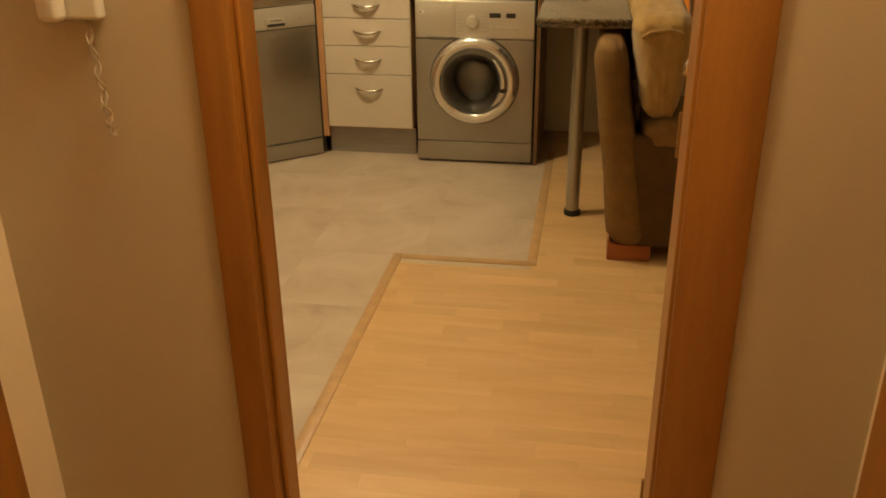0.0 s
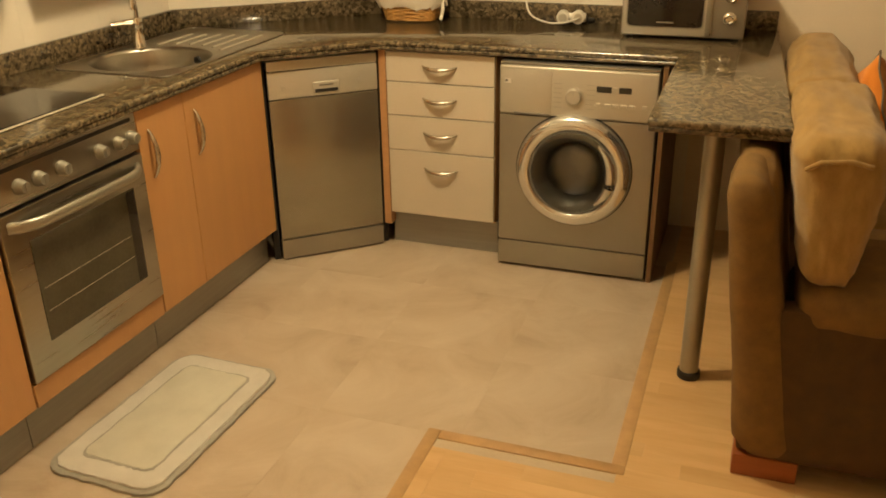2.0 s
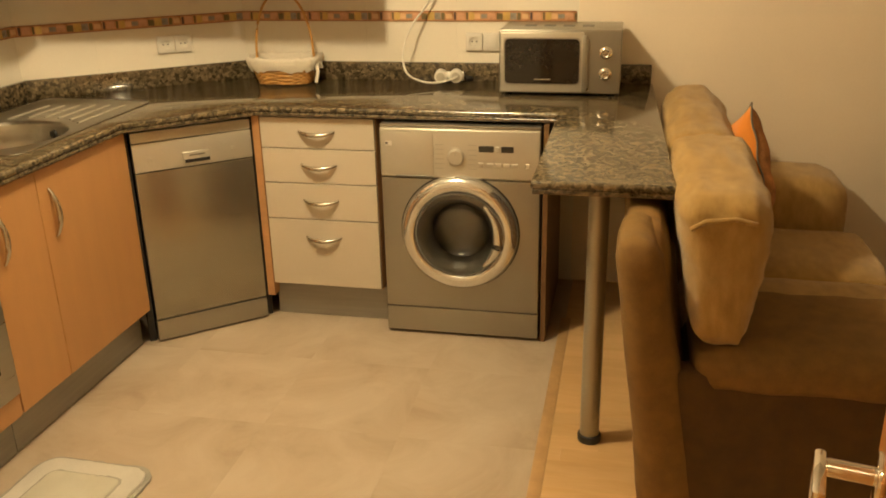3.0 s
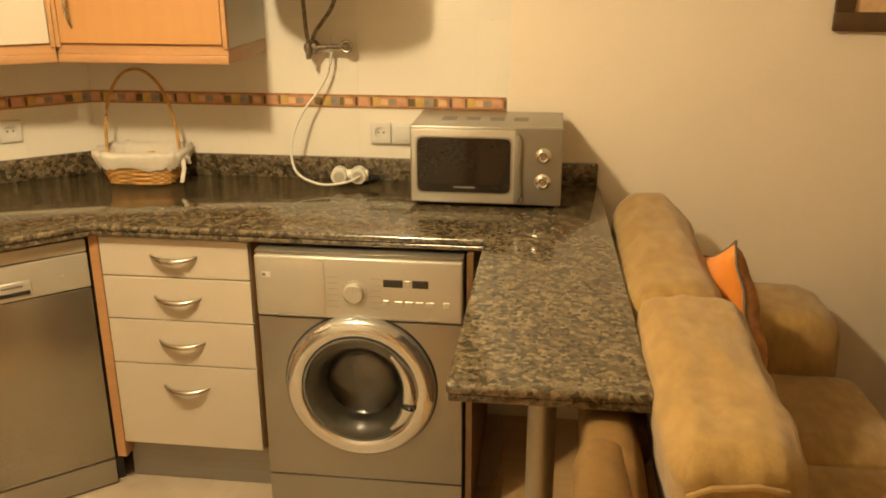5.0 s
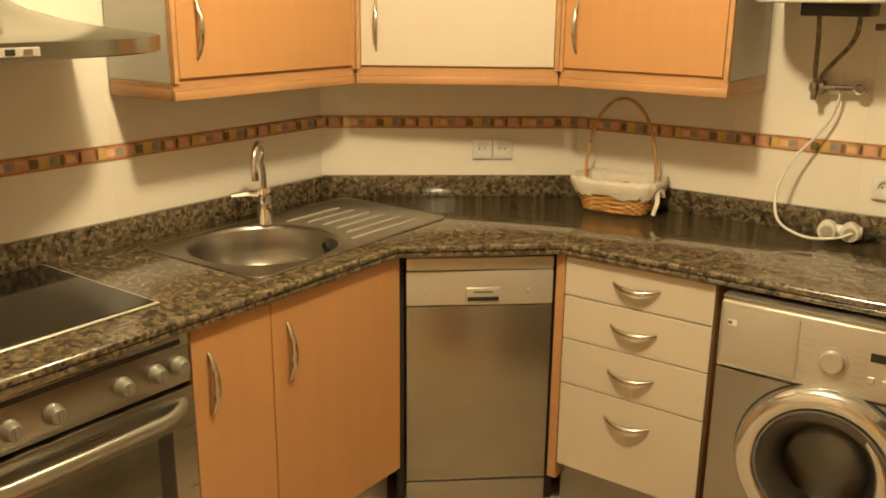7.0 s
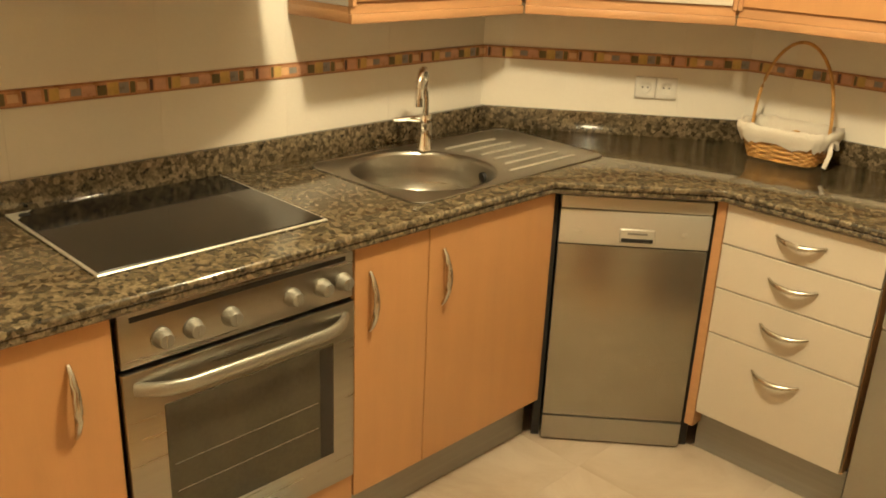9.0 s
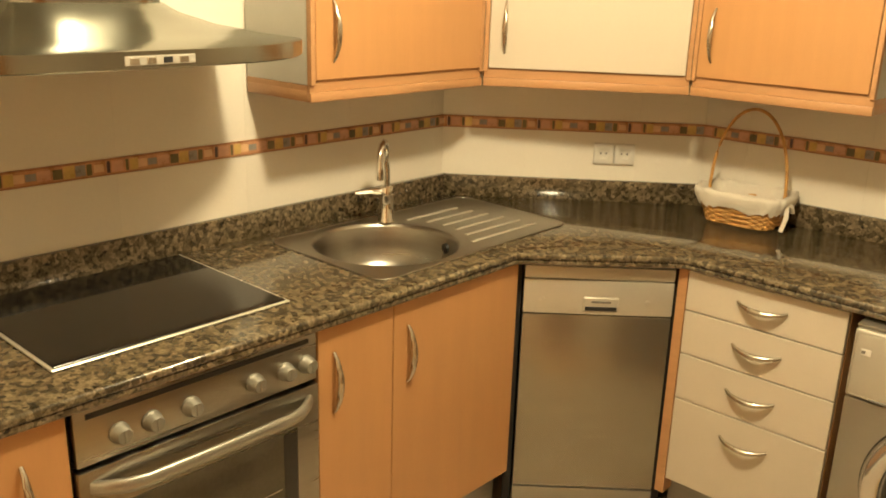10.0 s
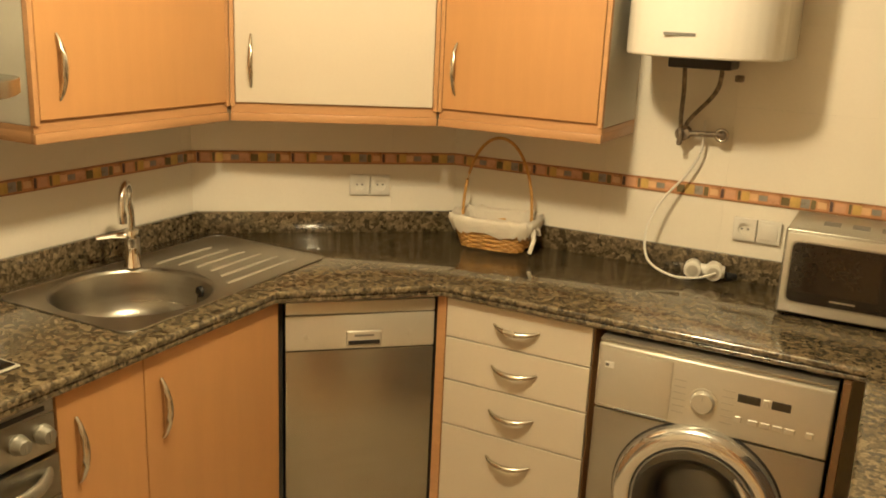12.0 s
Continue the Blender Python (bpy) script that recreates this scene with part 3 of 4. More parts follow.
def washer():
    x0, w, y, h = -0.637, 0.600, 4.662, 0.850
    u = thing("washing_machine", (x0, y, 0), 0, "silver front-loading washing machine with a chrome door ring", "washing machine")
    body = part("body", box((0, 0.012, 0.012), (w, 0.56, h - 0.009), 0.006, 2), SILVER, u)
    part("top", box((0, 0.006, h - 0.010), (w, 0.57, h), 0.003, 2), SILVER, u, "thin grey lid")
    front = part("front", box((0.0, 0, 0.120), (w, 0.02, 0.648), 0.006, 2), SILVER, u)
    part("service_panel", box((0.0, 0.001, 0.014), (w, 0.02, 0.116), 0.004, 2), SILVER, u)
    p = part("control_panel", box((0, -0.004, 0.652), (w, 0.02, h - 0.011), 0.008, 3), SILVER_LIGHT, u)
    dr = part("detergent_drawer", box((0.006, -0.0062, 0.660), (0.205, 0.0, h - 0.022), 0.006, 2), SILVER_LIGHT, p)
    part("emblem", box((0.022, -0.0078, 0.772), (0.048, -0.006, 0.790), 0.001), WHITE, dr)
    part("emblem", box((0.024, -0.0086, 0.777), (0.034, -0.0076, 0.786), 0.0005), GREYINK, dr)
    part("drawer_grip", box((0.06, -0.0085, 0.655), (0.20, -0.004, 0.660), 0.001), GREYINK, dr)
    m = Matrix.Translation((0.290, -0.004, 0.735)) @ Matrix.Rotation(radians(90), 4, "X")
    k = part("programme_knob", lathe([(0, 0), (0.037, 0), (0.037, 0.003), (0.031, 0.004), (0.029, 0.012), (0.026, 0.015), (0.012, 0.0155), (0, 0.015)], 36, m), SILVER_LIGHT, p)
    part("knob_mark", box((0.289, -0.0202, 0.742), (0.291, -0.0185, 0.756), 0.0003), PANELPRINT, k)
    for i in range(6):
        for s in (-1, 1):
            part("programme_print", box((0.290 + s * 0.062 - 0.016, -0.0050, 0.690 + i * 0.018), (0.290 + s * 0.062 + 0.016, -0.0038, 0.6925 + i * 0.018), 0), PANELPRINT, p)
    for a, wide in ((0.374, 0.056), (0.457, 0.046)):
        part("display", box((a, -0.0055, 0.757), (a + wide, -0.002, 0.780), 0.001), LCD, p)
    part("start_button", box((0.435, -0.0065, 0.757), (0.452, -0.002, 0.779), 0.002), SILVER_LIGHT, p)
    for i in range(4):
        part("option_button", box((0.405 + i * 0.030, -0.0065, 0.700), (0.430 + i * 0.030, -0.002, 0.716), 0.002), SILVER_LIGHT, p)
    for a in (0.372, 0.545):
        part("option_button", box((a, -0.0065, 0.700), (a + 0.018, -0.002, 0.718), 0.002), SILVER_LIGHT, p)
    c = (0.300, 0.0, 0.442)
    m = Matrix.Translation(c) @ Matrix.Rotation(radians(90), 4, "X")
    cut(front, lathe([(0, -0.10), (0.172, -0.10), (0.172, 0.10), (0, 0.10)], 48, m))
    cut(body, lathe([(0, -0.50), (0.245, -0.50), (0.245, -0.045), (0.172, -0.045), (0.172, 0.10), (0, 0.10)], 48, m))
    # Black ring on the front, in place of shade in the door's recess.
    part("door_gap_shade", lathe([(0.2285, -0.001), (0.2285, 0.0012), (0.218, 0.0012), (0.218, -0.001)], 56, m), BLACK, u, "black ring for the shade in the gap round the door")
    ring = part("door_ring", lathe([(0.224, 0.0), (0.224, 0.012), (0.220, 0.024), (0.210, 0.034), (0.194, 0.040), (0.178, 0.039), (0.168, 0.033), (0.164, 0.024), (0.162, 0.0)], 72, m), RINGMETAL, u, "wide chrome door ring", 40)
    part("inner_rim", lathe([(0.1665, 0.036), (0.1635, 0.0375), (0.1600, 0.036), (0.1595, 0.020), (0.1625, 0.018)], 64, m), GREYINK, ring, "dark rim round the glass", 60)
    part("porthole", lathe([(0.161, 0.030), (0.150, 0.036), (0.130, 0.024), (0.118, -0.010), (0.098, -0.036), (0.062, -0.048), (0, -0.052), (0, -0.046), (0.060, -0.042), (0.093, -0.031), (0.112, -0.007), (0.124, 0.028), (0.150, 0.041), (0.161, 0.036), (0.161, 0.030)], 64, m), CLEAR, ring, "clear glass bowl", 60)
    part("gasket", lathe([(0.172, 0.002), (0.160, -0.02), (0.150, -0.05), (0.148, -0.07)], 48, m), RUBBER, u, "dark rubber gasket")
    part("drum", lathe([(0.148, -0.070), (0.235, -0.080), (0.235, -0.15), (0, -0.165)], 48, m), DRUM, u, "steel drum")
    grip = [(0.300 + 0.152 * math.cos(q), -0.034, 0.442 + 0.152 * math.sin(q)) for q in (radians(-52 + 8.5 * i) for i in range(13))]
    part("door_grip", tube(grip, [0.007 + 0.015 * math.sin(math.pi * i / 12) for i in range(13)], 12), RINGMETAL, ring, "crescent chrome door grip", 60)
    for fx in (0.05, w - 0.05):
        part("foot", rod((fx, 0.05, 0), (fx, 0.05, 0.02), 0.02, n=16), BLACK, u)


washer()


def end_panel():
    u = thing("end_panel", (-0.028, 4.672, 0), 0, "brown end panel holding up the granite beside the washing machine", "panel")
    part("board", box((0, 0, 0), (0.019, 0.62, 0.860), 0.001), PANEL_BROWN, u)


end_panel()

# ---- granite worktop ----
PEN_X0, PEN_X1, PEN_XF, PEN_Y = 0.018, 0.355, 0.402, 3.832


def worktop():
    u = thing("granite_worktop", (0, 0, 0), 0, "polished speckled brown granite worktop with upstand and breakfast bar", "worktop")
    outline = [(XL + 0.004, 2.44), (-1.494, 2.44), (-1.494, 4.355), (-1.138, 4.689), (PEN_X0, 4.689), (PEN_X0, PEN_Y), (PEN_XF, PEN_Y), (PEN_X1, YB - 0.006), (DIAG_B[0], YB - 0.006), (DIAG_A[0] + 0.004, DIAG_A[1])]
    # sink bowl opening is left free by cutting the slab
    slab = part("slab", prism(outline, 0.878, Z_TOP, 0.008, 3), GRANITE, u)
    under = [(XL + 0.01, 2.45), (-1.498, 2.45), (-1.498, 4.357), (-1.140, 4.693), (PEN_X0 + 0.004, 4.693), (PEN_X0 + 0.004, PEN_Y + 0.004), (PEN_XF - 0.004, PEN_Y + 0.004), (PEN_X1 - 0.004, YB - 0.01), (DIAG_B[0], YB - 0.01), (DIAG_A[0] + 0.01, DIAG_A[1])]
    lower = part("edge_layer", prism(under, 0.862, 0.8785, 0.005, 2), GRANITE, u)
    for piece in (slab, lower):
        cut(piece, lathe([(0, 0.80), (0.232, 0.80), (0.232, 0.95), (0, 0.95)], 48, Matrix.Translation((SINK[0], SINK[1], 0))))
    t, h = 0.020, 0.976
    part("upstand", box((XL + 0.006, 2.44, Z_TOP - 0.001), (XL + 0.006 + t, DIAG_A[1] + 0.006, h), 0.003, 2), GRANITE, u)
    a, b = Vector((*DIAG_A, 0)), Vector((*DIAG_B, 0))
    m = Matrix.Translation(a) @ Matrix.Rotation(math.atan2(b.y - a.y, b.x - a.x), 4, "Z")
    part("upstand", box((0.006, -t - 0.006, Z_TOP - 0.001), ((b - a).length - 0.006, -0.006, h), 0.003, 2), GRANITE, u, at=m)
    part("upstand", box((DIAG_B[0] - 0.006, YB - t - 0.006, Z_TOP - 0.001), (PEN_X1 - 0.008, YB - 0.006, h), 0.003, 2), GRANITE, u)
    bm = rod((0.197, 4.015, 0.024), (0.197, 4.015, 0.861), 0.030, n=32)
    leg = part("leg", bm, SILVER, u, "round grey metal table leg")
    part("foot_cap", rod((0.197, 4.015, 0), (0.197, 4.015, 0.026), 0.037, n=28, ease=0.004), BLACK, leg, "black plastic foot")
    part("flange", rod((0.197, 4.015, 0.852), (0.197, 4.015, 0.8615), 0.045, n=28), SILVER, leg)


SINK = (-1.818, 4.132)
worktop()


def sink():
    u = thing("kitchen_sink", (SINK[0], SINK[1], Z_TOP), 0, "stainless steel sink with a round bowl and ribbed drainer", "sink")
    o = Vector((SINK[0], SINK[1]))
    # the pressed plate with its round opening
    r = 0.045
    outer = []
    for cx, cy, a0 in ((-1.630, 4.690, 0), (-2.010, 4.695, 90), (-2.015, 3.930, 180), (-1.618, 3.930, 270)):
        outer += [(cx - o.x + r * math.cos(radians(a0 + 15 * i)), cy - o.y + r * math.sin(radians(a0 + 15 * i))) for i in range(7)]
    inner = [(0.220 * math.cos(a), 0.220 * math.sin(a)) for a in (2 * math.pi * i / 48 for i in range(48))]
    bm = bmesh.new()
    es = []
    for loop in (outer, inner):
        vs = [bm.verts.new((x, y, 0.0025)) for x, y in loop]
        es += [bm.edges.new((vs[i], vs[(i + 1) % len(vs)])) for i in range(len(vs))]
    bmesh.ops.triangle_fill(bm, edges=es, use_beauty=True, use_dissolve=False)
    ext = bmesh.ops.extrude_face_region(bm, geom=bm.faces[:])
    for g in ext["geom"]:
        if isinstance(g, bmesh.types.BMVert):
            g.co.z = 0.0008
    part("plate", bm, STEEL, u, "pressed steel plate")
    part("rim", tube([(x, y, 0.0022) for x, y in outer], 0.0022, 8, closed=True), STEEL, u, "rolled steel rim", 60)
    prof = [(0.222, 0.0028), (0.216, 0.001), (0.212, -0.012), (0.206, -0.06), (0.196, -0.115), (0.172, -0.145), (0.08, -0.155), (0.035, -0.158)]
    bowl = part("bowl", lathe(prof, 64), STEEL, u, "deep round bowl", 60)
    part("drain", lathe([(0.036, -0.157), (0.030, -0.154), (0.012, -0.160), (0, -0.160)], 24), CHROME, bowl)
    part("overflow", rod((0.066, 0.204, -0.040), (0.062, 0.190, -0.042), 0.016, n=18), BLACK, bowl, "dark overflow opening")
    part("plug_chain", tube([(0.062, 0.189, -0.045), (0.060, 0.186, -0.075), (0.056, 0.178, -0.10)], 0.0022, 6), NICKEL, bowl)
    for i in range(6):
        x = 0.165 - i * 0.060
        y0, y1 = math.sqrt(0.235 ** 2 - x * x) + 0.032, 0.515 - 0.010 * i
        # Ribs are steel like the plate; paler silver paints in their highlights.
        part("rib", tube([(x, y0, 0.0005), (x, y0 + 0.02, 0.0022), (x, y1 - 0.03, 0.0022), (x, y1, 0.0005)], 0.0058, 8), SILVER_LIGHT, u, "pressed drainer rib with its highlight in a paler colour", 60)
        part("groove", box((x - 0.036, y0 + 0.02, 0.0022), (x - 0.020, y1 - 0.03, 0.0030), 0.0003), STEEL, u, "shallow drainer groove")


sink()


def tap():
    u = thing("mixer_tap", (-1.985, 4.293, Z_TOP + 0.003), 0, "chrome mixer tap with a tall curved spout beside the sink", "tap")
    part("body", lathe([(0, 0), (0.027, 0), (0.027, 0.006), (0.023, 0.012), (0.0225, 0.085), (0.024, 0.10), (0.020, 0.115), (0, 0.118)], 32), CHROME, u, "", 60)
    d = Vector((0.40, -0.59, 0)).normalized()
    pts = [(0, 0, 0.10)] + [(0, 0, 0.10 + 0.03 * i) for i in range(1, 4)]
    for i in range(1, 10):
        a = math.pi * i / 9
        q = d * (0.052 * (1 - math.cos(a)))
        pts.append((q.x, q.y, 0.21 + 0.055 * math.sin(a)))
    q = d * 0.104
    pts += [(q.x, q.y, 0.185), (q.x, q.y, 0.160)]
    part("spout", tube(pts, [0.0100] * (len(pts) - 2) + [0.0125, 0.0125], 16), CHROME, u, "", 60)
    part("lever", tube([(0, 0, 0.100), (-0.03, -0.045, 0.102), (-0.055, -0.085, 0.098)], [0.014, 0.009, 0.007], 12, flat=1.3), CHROME, u, "", 60)


tap()


def hob():
    u = thing("ceramic_hob", (-1.863, 3.333, Z_TOP), 0, "black glass ceramic hob with a thin steel frame", "hob")
    part("frame", box((-0.246, -0.290, 0.001), (0.246, 0.290, 0.006), 0.002), SILVER_LIGHT, u)
    part("glass", prism([(-0.238, -0.230), (-0.184, -0.282), (0.238, -0.282), (0.238, 0.282), (-0.238, 0.282)], 0.004, 0.0085, 0.001), CERAN, u)
    part("corner_button", rod((-0.211, -0.257, 0.005), (-0.211, -0.257, 0.009), 0.013, n=20), BLACK, u)


hob()


# ---- wall units ----
UP_Z0, UP_Z1 = 1.330, 2.05
UP_L, UP_B = -1.851, 4.957
UA, UBL = (UP_L, 4.586), (-1.322, UP_B)


def wall_unit(name, place, turn, w, depth, door_material, handle_x, label, ends=(False, False), back=None):
    u = thing(name, place, turn, label, "cabinet")
    z0, z1 = UP_Z0, UP_Z1
    outline = back or [(0.001, 0.021), (w - 0.001, 0.021), (w - 0.001, depth), (0.001, depth)]
    part("body", prism(outline, z0 + 0.045, z1, 0.001), SIDEGREY, u, "pale grey melamine body")
    part("light_rail", box((0, 0.004, z0), (w, 0.022, z0 + 0.026), 0.003, 2), BEECH_EDGE, u, "beech light rail")
    part("cove", box((0.001, 0.011, z0 + 0.0262), (w - 0.001, 0.0205, z0 + 0.0575), 0.001), BEECH_EDGE, u, "recessed beech strip under the door")
    part("bottom_board", prism([(x, y + 0.002) for x, y in outline], z0 + 0.028, z0 + 0.044, 0.001), BEECH_EDGE, u)
    for i, e in enumerate(ends):
        if e:
            x = 0.0 if i == 0 else w - 0.018
            part("end_rail", box((x, 0.022, z0), (x + 0.018, depth, z0 + 0.030), 0.003, 2), BEECH_EDGE, u)
    d = part("door", box((0.016, 0, z0 + 0.058), (w - 0.016, 0.0195, z1), 0.002), door_material, u)
    for x in (0.0, w - 0.014):
        part("stile", box((x, 0.001, z0 + 0.046), (x + 0.014, 0.020, z1), 0.001), BEECH_EDGE, u)
    bow(d, (handle_x, 0, z0 + 0.105), (handle_x, 0, z0 + 0.265), (0, -1, 0), 0.026, 0.0055)


def wall_units():
    y0 = 3.888
    wall_unit("wall_cabinet", (UP_L, y0, 0), 90, UA[1] - y0, UP_L - XL - 0.008, BEECH, 0.075, "orange beech wall cabinet beside the extractor hood", (True, False))
    a, b = Vector(UA), Vector(UBL)
    w = (b - a).length
    t = math.degrees(math.atan2(b.y - a.y, b.x - a.x))
    wall_unit("wall_cabinet", (a.x, a.y, 0), t, w, 0.33, CREAM, 0.065, "cream fronted corner wall cabinet", back=[(0.001, 0.021), (w - 0.001, 0.021), (w + 0.10, 0.36), (-0.10, 0.36)])
    wall_unit("wall_cabinet", (b.x, b.y, 0), 0, 0.544, YB - UP_B - 0.008, BEECH, 0.060, "orange beech wall cabinet beside the water heater", (False, True))


wall_units()


def hood():
    y0, y1 = 2.880, 3.775
    u = thing("extractor_hood", (XL + 0.008, (y0 + y1) / 2, 1.470), 0, "stainless steel chimney extractor hood over the hob", "extractor hood")
    hw, mid = (y1 - y0) / 2, 0.518
    # each level: height, half width, depth at the ends, depth in the middle, squareness
    levels = [(0.0, hw, 0.390, mid, 4), (0.003, hw + 0.002, 0.393, mid + 0.002, 4), (0.036, hw + 0.002, 0.393, mid + 0.002, 4), (0.040, hw - 0.006, 0.386, mid - 0.006, 4),
              (0.052, 0.350, 0.365, 0.450, 4), (0.072, 0.255, 0.320, 0.380, 4), (0.096, 0.196, 0.262, 0.312, 4), (0.116, 0.172, 0.236, 0.286, 4)]

    def level(z, h, d0, d1, p, n=20):
        us = [2 * i / n - 1 for i in range(n + 1)]
        return [(0, -h, z)] + [(d0 + (d1 - d0) * (1 - abs(q) ** p), h * q, z) for q in us] + [(0, h, z)]

    bm = bmesh.new()
    rings = [[bm.verts.new(q) for q in level(*lv)] for lv in levels]
    for a, b in zip(rings, rings[1:]):
        for j in range(len(a)):
            bm.faces.new((a[j], a[(j + 1) % len(a)], b[(j + 1) % len(b)], b[j]))
    bm.faces.new(rings[0])
    bm.faces.new(rings[-1])
    part("canopy", bm, HOOD_STEEL, u, "", 25)
    part("chimney", prism([(x, y) for x, y, z in level(0, 0.168, 0.232, 0.282, 4)], 0.110, 0.965), HOOD_STEEL, u, "", 25)
    part("filter", box((0.03, -hw + 0.03, -0.004), (0.36, hw - 0.03, 0.001), 0.001), KICK, u, "grey grease filter")
    c = part("control_strip", box((mid - 0.012, -0.082, 0.009), (mid + 0.0045, 0.072, 0.027), 0.001), SILVER_LIGHT, u)
    for i in range(4):
        part("button", box((mid + 0.002, -0.072 + i * 0.036, 0.012), (mid + 0.0065, -0.052 + i * 0.036, 0.024), 0.001), BLACK if i == 2 else NICKEL, c)


hood()


def heater():
    x0, x1, z0 = -0.748, -0.310, 1.595
    u = thing("water_heater", ((x0 + x1) / 2, YB - 0.010, z0), 0, "white enamelled wall water heater with hoses beneath", "water heater")
    w = x1 - x0
    plan = [(-w / 2, 0.0), (-w / 2, -0.215)] + [(-w / 2 * math.cos(a), -0.215 - 0.225 * math.sin(a) ** 0.7) for a in (math.pi * i / 20 for i in range(1, 20))] + [(w / 2, -0.215), (w / 2, 0.0)]
    case = part("case", prism(plan, 0, 0.74, 0.008, 3), ENAMEL, u, "bow-fronted white enamel case", 40)
    part("name_strip", box((-0.075, -0.4425, 0.058), (0.01, -0.425, 0.066), 0), GREYINK, case)
    part("connector_box", box((-0.105, -0.235, -0.035), (0.075, -0.10, 0.004), 0.006, 2), BLACK, u, "black connector box")
    for hx, sag, end in ((-0.068, 0.004, -0.082), (0.040, 0.020, -0.058)):
        pts = [(hx + (end - hx) * f + sag * math.sin(math.pi * f * 1.6), -0.17 + 0.125 * f ** 1.5, -0.03 - 0.205 * f) for f in (i / 14 for i in range(15))]
        part("hose", tube(pts, 0.0068, 10), COPPER, u, "braided steel hose", 60)
    part("valve", rod((-0.08, -0.008, -0.245), (-0.08, -0.055, -0.245), 0.023, n=20, ease=0.003), COPPER, u)
    part("pipe", tube([(-0.08, -0.042, -0.245), (-0.02, -0.046, -0.241), (0.035, -0.042, -0.240)], 0.0085, 10), COPPER, u)
    part("stopcock", rod((0.04, -0.006, -0.240), (0.04, -0.046, -0.240), 0.013, n=20, ease=0.003), COPPER, u)
    part("stopcock_ring", tube([(0.04 + 0.017 * math.cos(a), -0.046, -0.240 + 0.017 * math.sin(a)) for a in (math.pi * i / 10 for i in range(20))], 0.005, 8, closed=True), NICKEL, u, "nickel ring", 60)
    part("lever", box((-0.090, -0.078, -0.280), (-0.075, -0.055, -0.228), 0.004), COPPER, u)
    part("small_bracket", box((0.060, -0.06, -0.075), (0.084, -0.03, -0.055), 0.003), COPPER, u)
    cord = [(-0.018, -0.03, -0.20), (-0.02, -0.03, -0.30), (-0.058, -0.04, -0.38), (-0.115, -0.07, -0.46), (-0.148, -0.10, -0.56), (-0.125, -0.135, -0.645), (-0.04, -0.16, -0.677), (0.04, -0.14, -0.675), (0.085, -0.11, -0.66)]
    sm = []
    for i in range(len(cord) - 1):
        p0, p1, p2, p3 = (Vector(cord[max(0, min(len(cord) - 1, j))]) for j in (i - 1, i, i + 1, i + 2))
        for k in range(5):
            f = k / 5
            sm.append(0.5 * ((2 * p1) + (p2 - p0) * f + (2 * p0 - 5 * p1 + 4 * p2 - p3) * f * f + (3 * p1 - p0 - 3 * p2 + p3) * f ** 3))
    sm.append(Vector(cord[-1]))
    part("power_cord", tube(sm, 0.0042, 8), WHITE, u, "white power cord", 60)


heater()


# ---- things on the worktop ----
def microwave():
    x0, x1, y0, y1, h = -0.238, 0.224, 5.002, 5.275, 0.252
    u = thing("microwave_oven", (x0, y0, Z_TOP), 0, "silver microwave oven with two dials on the worktop", "microwave")
    w, d = x1 - x0, y1 - y0
    part("case", box((0, 0.02, 0.012), (w, d, h), 0.005, 2), SILVER, u)
    part("fascia", box((-0.001, 0, 0.010), (w + 0.001, 0.024, h + 0.001), 0.006, 3), SILVER, u)
    dw = w * 0.70
    door = part("door", box((0.004, -0.010, 0.016), (dw, 0.004, h - 0.008), 0.005, 2), SILVER_LIGHT, u)
    def bulged(half_w, half_h):
        ring = []
        for i in range(48):
            a = 2 * math.pi * i / 48
            ca, sa = math.cos(a), math.sin(a)
            ring.append((0.004 + dw * 0.5 + half_w * math.copysign(abs(ca) ** 0.11, ca), 0.134 + half_h * math.copysign(abs(sa) ** 0.18, sa)))
        return ring

    m = Matrix.Rotation(radians(90), 4, "X")
    part("window_rim", prism(bulged(dw * 0.5 - 0.014, 0.090), 0.009, 0.0120, 0.001), SILVER, door, at=m)
    part("window", prism(bulged(dw * 0.5 - 0.019, 0.085), 0.010, 0.0130, 0.001), DARKGLASS, door, "dark glass window", at=m)
    part("print", box((dw * 0.42, -0.0140, 0.064), (dw * 0.62, -0.0127, 0.0685), 0), SILVER, door)
    part("door_grip", prism([(dw - 0.004, 0.020), (dw + 0.012, 0.020), (dw + 0.020, 0.045), (dw + 0.015, 0.130), (dw + 0.020, 0.205), (dw + 0.012, 0.232), (dw - 0.004, 0.232)], -0.002, 0.014, 0.003, 2), SILVER, door, "raised silver door edge", at=m)
    part("button", box((dw + 0.006, -0.008, 0.022), (dw + 0.022, 0.001, 0.040), 0.002), NICKEL, u, "small release button")
    for z in (0.168, 0.088):
        k = Matrix.Translation((w * 0.88, -0.002, z)) @ Matrix.Rotation(radians(90), 4, "X")
        part("dial", lathe([(0, 0), (0.024, 0), (0.024, 0.003), (0.018, 0.005), (0.017, 0.018), (0.014, 0.021), (0.010, 0.019), (0, 0.019)], 28, k), CHROME, u, "silver dial", 25)
    for i in range(4):
        part("vent", box((0.085 + i * 0.075, 0.10, h - 0.001), (0.130 + i * 0.075, 0.16, h + 0.0008), 0), GREYINK, u)
    for fx in (0.03, w - 0.03):
        for fy in (0.05, d - 0.04):
            part("foot", rod((fx, fy, 0), (fx, fy, 0.013), 0.014, n=14), BLACK, u)


microwave()


